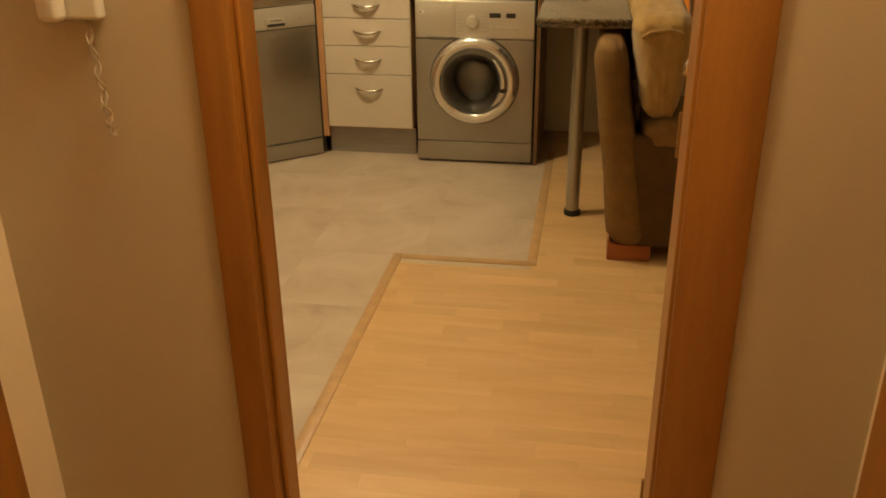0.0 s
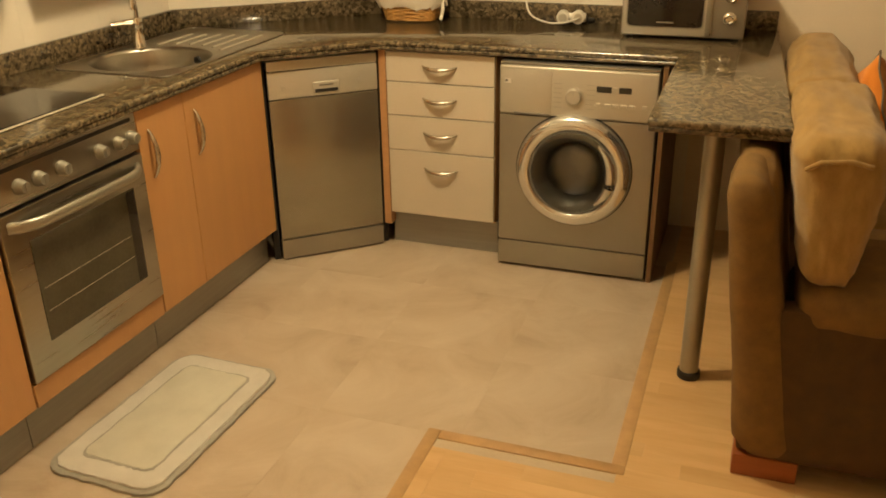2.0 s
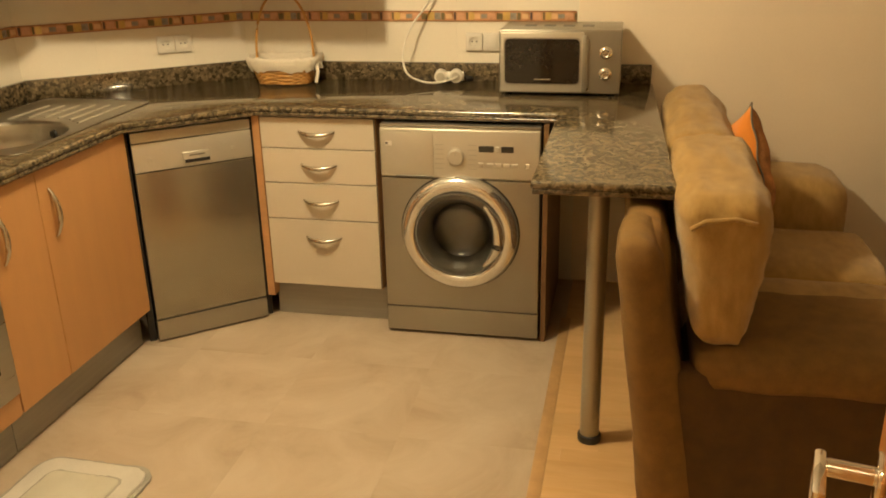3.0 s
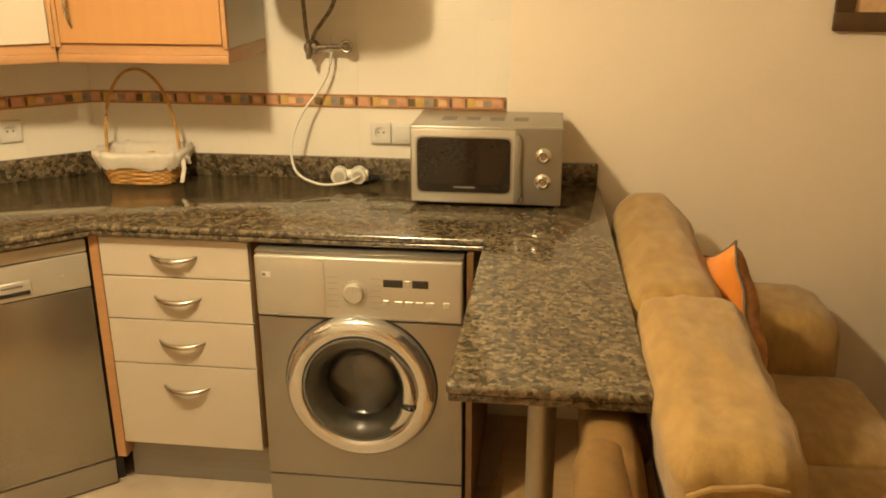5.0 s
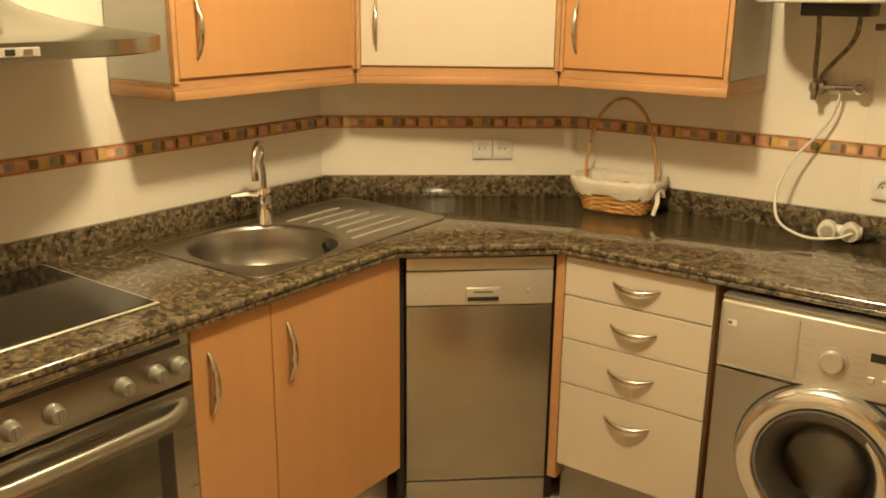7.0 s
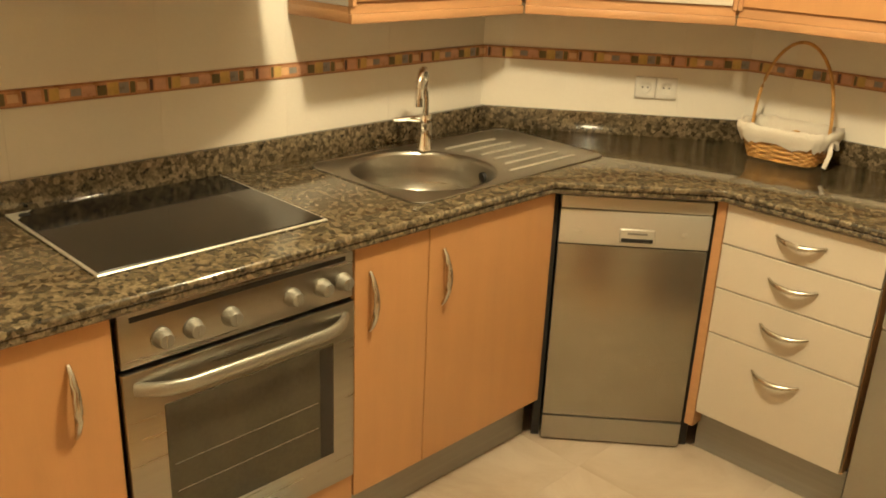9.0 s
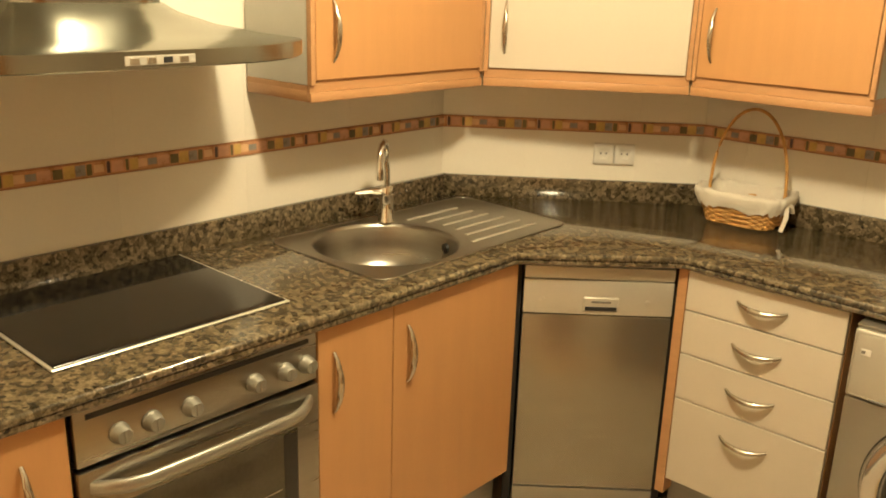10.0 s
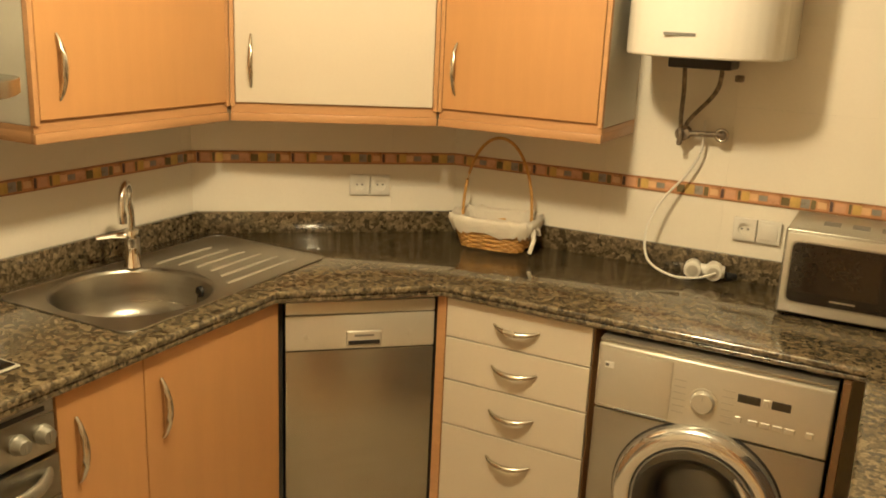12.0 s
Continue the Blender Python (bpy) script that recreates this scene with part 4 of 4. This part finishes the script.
def basket():
    u = thing("wicker_basket", (-1.200, 5.202, Z_TOP), 3, "honey wicker basket lined with cream cloth and a hoop handle", "basket")
    n, rows = 56, 11

    def rim(i, z):
        f = z / 0.105
        a = 2 * math.pi * i / n
        c, s = math.cos(a), math.sin(a)
        e = 0.45
        return Vector(((0.107 + 0.036 * f) * math.copysign(abs(c) ** e, c), (0.070 + 0.024 * f) * math.copysign(abs(s) ** e, s), z))

    part("base", prism([tuple(rim(i, 0).xy * 0.98) for i in range(n)], 0.001, 0.006), WICKER, u)
    for k in range(rows):
        z = 0.006 + k * 0.0082
        pts = []
        for i in range(n):
            p = rim(i, z)
            o = Vector((p.x, p.y, 0)).normalized() * 0.0035 * (1 if (i // 2 + k) % 2 else -1)
            pts.append(p + o)
        part("weave", tube(pts, 0.0046, 6, closed=True), WICKER, u, "", 60)
    for i in range(0, n, 4):
        part("stake", tube([rim(i, 0.002), rim(i, 0.10)], 0.003, 6), WICKER, u)
    # cloth lining folded over the rim
    bm = bmesh.new()
    prof = [(1.115, 0.058), (1.125, 0.076), (1.12, 0.098), (1.08, 0.114), (0.98, 0.115), (0.90, 0.100), (0.86, 0.06), (0.82, 0.02), (0.45, 0.016)]
    rings = []
    for j, (f, z) in enumerate(prof):
        ring = []
        for i in range(n):
            p = rim(i, min(z, 0.105))
            fold = 0.004 * math.sin(i * 2.3) + 0.003 * math.sin(i * 5.1 + j)
            q = Vector((p.x * f, p.y * f, z + (fold if j < 5 else 0) * (1.6 if j == 0 else 0.8)))
            q += Vector((p.x, p.y, 0)).normalized() * fold * 0.8
            ring.append(bm.verts.new(q))
        rings.append(ring)
    for a, b in zip(rings, rings[1:]):
        for i in range(n):
            bm.faces.new((a[i], a[(i + 1) % n], b[(i + 1) % n], b[i]))
    bm.faces.new(rings[-1])
    part("lining", bm, LINEN, u, "cream cloth lining", 80)
    pts = [Vector((0.128 * math.cos(a), 0.0, 0.085 + 0.295 * math.sin(a) ** 0.85)) for a in (math.pi * i / 30 for i in range(31))]
    part("hoop_handle", tube(pts, 0.0054, 10), WICKER, u, "bent cane hoop handle", 60)
    bm = tube([(0.135, -0.03, 0.098), (0.152, -0.045, 0.085), (0.158, -0.055, 0.055), (0.150, -0.065, 0.010)], [0.007, 0.006, 0.005, 0.006], 8, flat=1.6)
    tube([(0.135, -0.03, 0.098), (0.160, -0.02, 0.085), (0.162, -0.012, 0.065)], [0.008, 0.009, 0.006], 8, bm=bm, flat=1.5)
    part("ribbon", bm, LINEN, u, "cream tied ribbon", 60)


basket()


def plug_adaptor():
    u = thing("plug_adaptor", (-0.478, 5.235, Z_TOP), 8, "white multi-way plug adaptor lying on the worktop", "plug adaptor")
    bm = rod((-0.055, 0, 0.030), (0.055, 0, 0.030), 0.020, n=20, ease=0.004)
    part("body", bm, WHITE, u)
    for x in (-0.042, 0.022):
        bm = rod((x, -0.036, 0.033), (x, 0.02, 0.033), 0.027, n=24, ease=0.004)
        s = part("socket", bm, WHITE, u)
        part("socket_face", rod((x, -0.0375, 0.033), (x, -0.035, 0.033), 0.018, n=20), SILVER_LIGHT, s)
    part("black_plug", rod((0.06, 0.0, 0.018), (0.092, 0.010, 0.018), 0.015, 0.009, n=18, ease=0.003), BLACK, u, "black plug")


plug_adaptor()


def wall_socket(place, turn, count, switch=False):
    u = thing("wall_socket", place, turn, "white double wall socket on the tiles" if count > 1 else "white wall socket beside a switch plate", "socket")
    s = 0.074
    for i in range(2):
        x = -s + i * s
        p = part("plate", box((x + 0.001, -0.012, -0.037), (x + s - 0.001, -0.001, 0.037), 0.004, 2), WHITE, u)
        if i < count:
            mid = x + s / 2
            cut(p, rod((mid, -0.03, 0), (mid, -0.0035, 0), 0.0195, n=28))
            for dx in (-0.0095, 0.0095):
                part("pin_hole", rod((mid + dx, -0.0042, 0), (mid + dx, -0.0030, 0), 0.0036, n=10), GREYINK, p)
            for dz in (-0.0165, 0.0165):
                part("earth_clip", box((mid - 0.004, -0.009, dz - 0.0025), (mid + 0.004, -0.003, dz + 0.0025), 0.0005), WHITE, p)
        else:
            part("rocker", box((x + 0.012, -0.016, -0.026), (x + s - 0.012, -0.010, 0.026), 0.003, 2), WHITE, p)


_d = Vector((DIAG_B[0] - DIAG_A[0], DIAG_B[1] - DIAG_A[1]))
_t = math.degrees(math.atan2(_d.y, _d.x))
_q = Vector(DIAG_A) + _d * 0.665
wall_socket((_q.x, _q.y - 0.002, 1.072), _t, 2)
wall_socket((-0.353, YB - 0.006, 1.064), 0, 1)


# ---- living side ----
def sofa():
    u = thing("sofa", (0.70, 4.38, 0), 0, "tan upholstered two-seat sofa, brown where shade is coloured in, backing onto the breakfast bar", "sofa")
    o = Vector((0.70, 4.38, 0))

    def blk(name, a, b, r, mat, puff=(0, 0, 0), wob=0.004, seed=0, label="", lean=0.0, taper=(0, 0), cuts=7, crease=0.0):
        a, b = Vector(a) - o, Vector(b) - o
        bm = soft(a, b, r, puff, wob, seed, cuts, crease)
        for v in bm.verts:
            f = (b.z - v.co.z) / (b.z - a.z)
            k = (v.co.x - a.x) / (b.x - a.x)
            v.co.x += lean * (v.co.z - a.z) + f * (taper[0] * (1 - k) + taper[1] * k)
        return part(name, bm, mat, u, label, 80)

    # Base, sides, back frame and near arm use the chenille copies darkened for shade.
    blk("base", (0.345, 3.545, 0.065), (1.07, 5.26, 0.36), 0.03, SOFA_DEEP_SHADE, (0.01, 0.012, 0), 0.003, 1, "tan fabric base with shade in its colour")
    blk("back_panel", (0.262, 3.60, 0.065), (0.372, 5.27, 0.838), 0.040, SOFA_HALF_SHADE, (0.0, 0.0, 0.01), 0.004, 2, "upholstered back frame", taper=(0.080, 0.150), cuts=12, crease=0.002)
    blk("back_post", (0.246, 3.520, 0.065), (0.356, 3.795, 0.848), 0.050, SOFA_HALF_SHADE, (0.0, 0.0, 0.008), 0.004, 12, "padded end of the back frame", taper=(0.105, 0.165), cuts=14, crease=0.002)
    blk("side_panel", (0.38, 3.533, 0.065), (1.10, 3.62, 0.52), 0.022, SOFA_DEEP_SHADE, (0.0, 0.004, 0.0), 0.003, 8, "tan side panel with shade in its colour")
    blk("arm", (0.46, 3.530, 0.46), (1.12, 3.95, 0.585), 0.048, SOFA_HALF_SHADE, (0.01, 0.006, 0.012), 0.006, 3, "padded tan chenille arm", cuts=14, crease=0.004)
    blk("arm_side", (0.44, 3.56, 0.30), (1.09, 3.93, 0.49), 0.03, SOFA_DEEP_SHADE, (0.0, 0.0, 0.0), 0.003, 9)
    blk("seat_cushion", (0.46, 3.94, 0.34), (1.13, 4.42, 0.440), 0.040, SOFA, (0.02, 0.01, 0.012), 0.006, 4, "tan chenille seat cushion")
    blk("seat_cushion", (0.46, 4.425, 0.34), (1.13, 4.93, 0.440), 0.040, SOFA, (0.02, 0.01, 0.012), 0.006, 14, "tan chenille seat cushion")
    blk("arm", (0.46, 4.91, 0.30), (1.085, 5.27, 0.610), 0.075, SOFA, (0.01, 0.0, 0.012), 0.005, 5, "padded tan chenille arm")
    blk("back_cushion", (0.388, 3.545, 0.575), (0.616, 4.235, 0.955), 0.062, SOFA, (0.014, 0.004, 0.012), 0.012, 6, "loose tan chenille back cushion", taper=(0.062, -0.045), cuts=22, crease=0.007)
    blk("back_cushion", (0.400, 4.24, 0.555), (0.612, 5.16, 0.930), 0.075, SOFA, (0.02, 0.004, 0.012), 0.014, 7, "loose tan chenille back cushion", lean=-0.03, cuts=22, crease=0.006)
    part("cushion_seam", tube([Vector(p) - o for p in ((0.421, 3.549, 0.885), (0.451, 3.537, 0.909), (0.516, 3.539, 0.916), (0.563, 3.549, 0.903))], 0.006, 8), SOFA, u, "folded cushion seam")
    part("foot", box(Vector((0.35, 3.54, 0)) - o, Vector((0.52, 3.63, 0.068)) - o, 0.006, 2), LEGWOOD, u, "reddish wooden foot")
    part("foot", box(Vector((0.35, 5.14, 0)) - o, Vector((0.52, 5.23, 0.068)) - o, 0.006, 2), LEGWOOD, u, "reddish wooden foot")
    for fy in (3.58, 5.18):
        part("foot", box(Vector((0.98, fy, 0)) - o, Vector((1.06, fy + 0.07, 0.068)) - o, 0.006, 2), LEGWOOD, u, "reddish wooden foot")


sofa()


def scatter_cushion(place, rot, size, mat, label):
    n = 18
    bm = bmesh.new()
    for s in (1, -1):
        grid = []
        for i in range(n + 1):
            row = []
            for j in range(n + 1):
                a, b = 2 * i / n - 1, 2 * j / n - 1
                pinch = 1 - 0.10 * (1 - b * b) * abs(a) ** 4 - 0.10 * (1 - a * a) * abs(b) ** 4
                h = 0.052 * ((1 - a ** 4) * (1 - b ** 4)) ** 0.6
                row.append(bm.verts.new((a * size * pinch, b * size * pinch, s * h + 0.004 * math.sin(9 * a + 5 * b))))
            grid.append(row)
        for i in range(n):
            for j in range(n):
                bm.faces.new((grid[i][j], grid[i + 1][j], grid[i + 1][j + 1], grid[i][j + 1])).material_index = 0 if s > 0 else 1
    bmesh.ops.remove_doubles(bm, verts=bm.verts[:], dist=0.0008)
    u = thing("scatter_cushion", (0, 0, 0), 0, label, "cushion")
    lean, spin, turn = rot
    u.matrix_world = pose(*place, 0, lean, turn) @ Matrix.Rotation(radians(spin), 4, "Z")
    part("cover", bm, mat, u, "", 80)
    edge = []
    for k in range(64):
        f = k / 16
        s, q = int(f), f - int(f)
        a, b = ((2 * q - 1, -1), (1, 2 * q - 1), (1 - 2 * q, 1), (-1, 1 - 2 * q))[s]
        pinch = 1 - 0.10 * (1 - b * b) * abs(a) ** 4 - 0.10 * (1 - a * a) * abs(b) ** 4
        edge.append((a * size * pinch, b * size * pinch, 0.004 * math.sin(9 * a + 5 * b)))
    part("piping", tube(edge, 0.0035, 6, closed=True), GREYCLOTH, u, "grey-brown piping", 60)


scatter_cushion((0.665, 4.56, 0.752), (-99, 25, 8), 0.185, [ORANGE, ORANGE_DIM], "orange cotton cushion with a patterned face leaning on the sofa")


def sideboard():
    u = thing("sideboard", (1.52, 4.72, 0), 0, "dark brown wooden sideboard against the wall", "sideboard")
    part("carcass", box((0.01, 0.02, 0.04), (0.99, 0.595, 0.77), 0.002), BROWNWOOD, u)
    part("top", box((0, 0, 0.77), (1.0, 0.60, 0.80), 0.004, 2), BROWNWOOD, u)
    part("plinth", box((0.03, 0.04, 0), (0.97, 0.58, 0.04), 0.001), BROWNWOOD, u)
    for i in range(2):
        d = part("door", box((0.015 + i * 0.487, 0.002, 0.06), (0.498 + i * 0.487, 0.02, 0.755), 0.003), BROWNWOOD, u)
        part("knob", rod((0.47 + i * 0.05, 0.002, 0.45), (0.47 + i * 0.05, -0.02, 0.45), 0.010, n=16, ease=0.003), NICKEL, d)


sideboard()


def picture():
    u = thing("framed_picture", (1.035, YB - 0.005, 1.415), 0, "dark wood framed picture in orange tones on the wall", "picture")
    w, h, b = 0.62, 0.46, 0.058
    for a, c in (((0, -0.022, 0), (w, -0.001, b)), ((0, -0.022, h - b), (w, -0.001, h)), ((0, -0.022, b), (b, -0.001, h - b)), ((w - b, -0.022, b), (w, -0.001, h - b))):
        part("frame_bar", box(a, c, 0.004, 2), BROWNWOOD, u)
    part("print", box((b - 0.002, -0.008, b - 0.002), (w - b + 0.002, -0.001, h - b + 0.002), 0), B_SAND, u, "orange toned print")


picture()


def bath_mat():
    u = thing("cotton_mat", (-1.278, 3.280, 0.001), -1.5, "white and grey cotton mat on the tiles before the cabinets", "mat")

    def rr(hx, hy, r, n=6, rough=0.005, side=16):
        out = []
        corners = ((hx - r, hy - r, 0), (-hx + r, hy - r, 90), (-hx + r, -hy + r, 180), (hx - r, -hy + r, 270))
        for k, (cx, cy, a0) in enumerate(corners):
            arc = [(cx + r * math.cos(radians(a0 + 90 * i / n)), cy + r * math.sin(radians(a0 + 90 * i / n))) for i in range(n + 1)]
            nx, ny, na = corners[(k + 1) % 4]
            q = (nx + r * math.cos(radians(na)), ny + r * math.sin(radians(na)))
            arc += [(arc[-1][0] + (q[0] - arc[-1][0]) * i / side, arc[-1][1] + (q[1] - arc[-1][1]) * i / side) for i in range(1, side)]
            out += arc
        return [(x + rough * noise.noise((x * 70, y * 70, hx * 9)), y + rough * noise.noise((x * 70 + 7, y * 70, hx * 9))) for x, y in out]

    part("grey_edge", prism(rr(0.196, 0.338, 0.070, rough=0.006), 0, 0.009, 0.002, 2), MATGREY, u, "grey outer edge")
    part("border", prism(rr(0.180, 0.322, 0.062, rough=0.006), 0.002, 0.017, 0.004, 2), MATWHITE, u, "fluffy white border")
    part("groove", prism(rr(0.126, 0.262, 0.035, rough=0.006), 0.004, 0.0180, 0.001), MATGREY, u, "grey outline")
    part("centre", prism(rr(0.119, 0.255, 0.030, rough=0.006), 0.004, 0.0200, 0.003, 2), MATMID, u, "pale woven centre")


bath_mat()


def entry_phone():
    u = thing("entry_phone", (-0.600, HALL_Y0, 1.258), 0, "cream wall entry phone with a coiled cord in the hall", "entry phone")
    part("base", box((-0.05, -0.028, 0), (0.05, -0.001, 0.21), 0.008, 3), WHITE, u)
    part("handset", box((-0.045, -0.06, 0.0), (-0.002, -0.028, 0.215), 0.012, 3), WHITE, u)
    pts = [(0.02 + 0.006 * math.cos(i * 1.1) + 0.014 * math.sin(math.pi * i / 60), -0.02 + 0.006 * math.sin(i * 1.1), 0.004 - 0.20 * math.sin(math.pi * i / 60)) for i in range(61)]
    part("coiled_cord", tube(pts, 0.0018, 6), CORD, u, "coiled cord", 60)


entry_phone()


def ceiling_lamp(place, label):
    u = thing("ceiling_lamp", (place[0], place[1], TOP), 0, label, "lamp")
    part("rose", lathe([(0, 0), (0.06, 0), (0.055, -0.018), (0, -0.02)], 28), WHITE, u)
    part("stem", rod((0, 0, -0.015), (0, 0, -0.035), 0.012, n=14), WHITE, u)


ceiling_lamp(LAMP_KITCHEN, "white ceiling lamp holder over the kitchen floor")
ceiling_lamp(LAMP_HALL, "white ceiling lamp holder in the hall")


# ---- wall tiles ----
def tile_run(parent, m, length, start=0.0):
    """Tiles on one wall: m puts x along the wall, y out of the room, z up."""
    tw, th, gap, t = 0.40, 0.25, 0.0002, 0.0015
    cache = {}
    rows = [(0.86, 1.145)] + [(1.191 + i * th, min(1.191 + (i + 1) * th, TOP - 0.001)) for i in range(6)]
    for z0, z1 in rows:
        x = -start
        while x < length - 0.004:
            a, b = max(x, 0.0), min(x + tw, length)
            if b - a > 0.004 and z1 - z0 > 0.004:
                key = (round(b - a, 4), round(z1 - z0, 4))
                if key not in cache:
                    cache[key] = finish(box((gap, -t, gap), (key[0] - gap, 0, key[1] - gap), 0), "tile", WALL_TILE)
                ob = new("tile", cache[key])
                ob.parent = parent
                ob.matrix_basis = m @ Matrix.Translation((a, 0, z0))
            x += tw
    return cache


BORDER_MESH = {}


PERIOD = 0.322
# one printed tile: from, to, lower, upper edge and colour of each motif
MOTIFS = ((0.000, 0.010, 0.007, 0.037, 7), (0.014, 0.046, 0.008, 0.036, 2), (0.053, 0.061, 0.007, 0.037, 5), (0.064, 0.088, 0.007, 0.037, 3), (0.088, 0.114, 0.011, 0.033, 4),
          (0.116, 0.142, 0.013, 0.031, 6), (0.144, 0.178, 0.009, 0.035, 2), (0.183, 0.207, 0.008, 0.033, 5), (0.209, 0.238, 0.006, 0.038, 3), (0.240, 0.266, 0.008, 0.036, 6),
          (0.269, 0.283, 0.007, 0.036, 5), (0.288, 0.314, 0.012, 0.032, 1))


def border_tile(lo, hi):
    """One printed border tile, or the stretch of it from lo to hi, with its motifs a little proud of it."""
    key = (round(lo, 3), round(hi, 3))
    if key in BORDER_MESH:
        return BORDER_MESH[key]
    lo, hi = key
    bm = box((0.0004, -0.006, 0.0005), (hi - lo - 0.0004, 0, 0.0435), 0.001)
    for x0, x1, z0, z1, k in MOTIFS:
        x0, x1 = max(x0, lo + 0.001) - lo, min(x1, hi - 0.001) - lo
        if x1 - x0 > 0.003:
            box((x0, -0.0068, z0), (x1, -0.0055, z1), 0.0004, bm=bm, index=k)
    for z0, z1 in ((0.001, 0.0045), (0.0395, 0.043)):
        box((0.001, -0.0066, z0), (hi - lo - 0.001, -0.0055, z1), 0, bm=bm, index=8)
    BORDER_MESH[key] = finish(bm, "border_tile", [B_ORANGE, B_SAND, B_PINK, B_YELLOW, B_SAND, B_GREEN, B_GREY, B_BLACK, B_EDGE])
    return BORDER_MESH[key]


def border_run(parent, m, length, start=0.0):
    x = -start
    while x < length - 0.01:
        a, b = max(x, 0), min(x + PERIOD, length)
        if b - a > 0.01:
            ob = new("border_tile", border_tile(a - x, b - x))
            ob.parent = parent
            ob.matrix_basis = m @ Matrix.Translation((a, 0, 1.146))
        x += PERIOD


def tiled_walls():
    west, north, corner = (bpy.data.objects[n] for n in ("wall_west", "wall_north", "wall_corner"))
    y0 = 2.44
    m = Matrix.Translation((XL, y0, 0)) @ Matrix.Rotation(radians(90), 4, "Z")
    tile_run(west, m, DIAG_A[1] - y0, 0.16)
    border_run(west, m, DIAG_A[1] - y0, 0.278)
    a = Vector((*DIAG_A, 0))
    m = Matrix.Translation(a) @ Matrix.Rotation(radians(_t), 4, "Z")
    tile_run(corner, m, _d.length, 0.10)
    border_run(corner, m, _d.length, 0.305)
    m = Matrix.Translation((DIAG_B[0], YB, 0))
    tile_run(north, m, 0.043 - DIAG_B[0], 0.236)
    border_run(north, m, 0.036 - DIAG_B[0], 0.014)


tiled_walls()


# ---- floor pieces ----
TILE_X, TILE_Y, TILE = -0.405, 3.462, 0.462
EDGE_X, EDGE_Y, EDGE_X2 = -0.490, 3.460, 0.056


def floor_tiles():
    floor = bpy.data.objects["floor"]
    cache = {}
    for i in range(-4, 3):
        for j in range(-4, 5):
            x0, y0 = TILE_X + i * TILE, TILE_Y + j * TILE
            x1, y1 = x0 + TILE, y0 + TILE
            lim = EDGE_X if y0 < EDGE_Y - 0.1 else EDGE_X2
            x1, x0 = min(x1, lim), max(x0, XL)
            y0, y1 = max(y0, HALL_Y1), min(y1, YB)
            if x1 - x0 < 0.02 or y1 - y0 < 0.02:
                continue
            key = (round(x1 - x0, 3), round(y1 - y0, 3))
            if key not in cache:
                cache[key] = finish(box((0.0002, 0.0002, -0.0012), (key[0] - 0.0002, key[1] - 0.0002, 0), 0), "stone_tile", STONE)
            ob = new("stone_tile", cache[key])
            ob.parent = floor
            ob.location = (x0, y0, 0)


def laminate():
    floor = bpy.data.objects["floor"]
    rng = random.Random(5)
    w, cache, far, count = 0.069, {}, bmesh.new(), 0
    y = -1.5
    while y < YB - 0.01:
        y1 = min(y + w, YB - 0.005)
        if y1 < HALL_Y0:
            x, end = -0.830, 0.755
        else:
            x, end = (EDGE_X + 0.004 if y1 <= EDGE_Y else EDGE_X2 + 0.004), ROOM_X1
            if y < HALL_Y1:
                x, end = DOOR_L, DOOR_R
        x -= rng.uniform(0.0, 0.35)
        first = EDGE_X if y1 < EDGE_Y else EDGE_X2
        first = max(first, -0.830) if y1 < HALL_Y0 else first
        if y1 < HALL_Y0:
            first = -0.830
        elif y < HALL_Y1:
            first = DOOR_L
        while x < end:
            ln = rng.choice((0.30, 0.36, 0.42, 0.48))
            a, b = max(x, first), min(x + ln, end)
            x += ln
            if b - a < 0.02:
                continue
            near = HALL_Y1 <= y < 3.6 and b < 1.0 or (y >= 3.6 and a < 0.5)
            if near and count < 290:
                key = (round(b - a, 4), round(y1 - y, 4))
                if key not in cache:
                    cache[key] = finish(box((0, 0, -0.003), (key[0] - 0.0001, key[1], 0), 0.0002), "laminate_strip", PARQUET)
                ob = new("laminate_strip", cache[key])
                ob.parent = floor
                ob.location = (a, y, 0)
                count += 1
            else:
                box((a, y, -0.003), (b - 0.0001, y1, 0), 0, bm=far)
        y += w
    tagged(part("laminate_strips", far, PARQUET, floor, "oak laminate strips beyond the kitchen", 30), "", "", "", "stuff")
    s = 0.020
    for a, b in (((EDGE_X - s, HALL_Y1, -0.006), (EDGE_X + s, EDGE_Y + s, 0.003)), ((EDGE_X + s, EDGE_Y - s, -0.006), (EDGE_X2 + s, EDGE_Y + s, 0.003)), ((EDGE_X2 - s, EDGE_Y + s, -0.006), (EDGE_X2 + s, 4.90, 0.003))):
        part("threshold_strip", box(a, b, 0.003, 2), MOULDING, floor, "oak strip between tiles and laminate")
    part("border_strip", box((EDGE_X + s + 0.001, EDGE_Y - s - 0.36, -0.006), (EDGE_X + s + 0.046, EDGE_Y - s - 0.05, 0.0012), 0.0005), PARQUET, floor, "short oak strip laid lengthwise")


floor_tiles()
laminate()
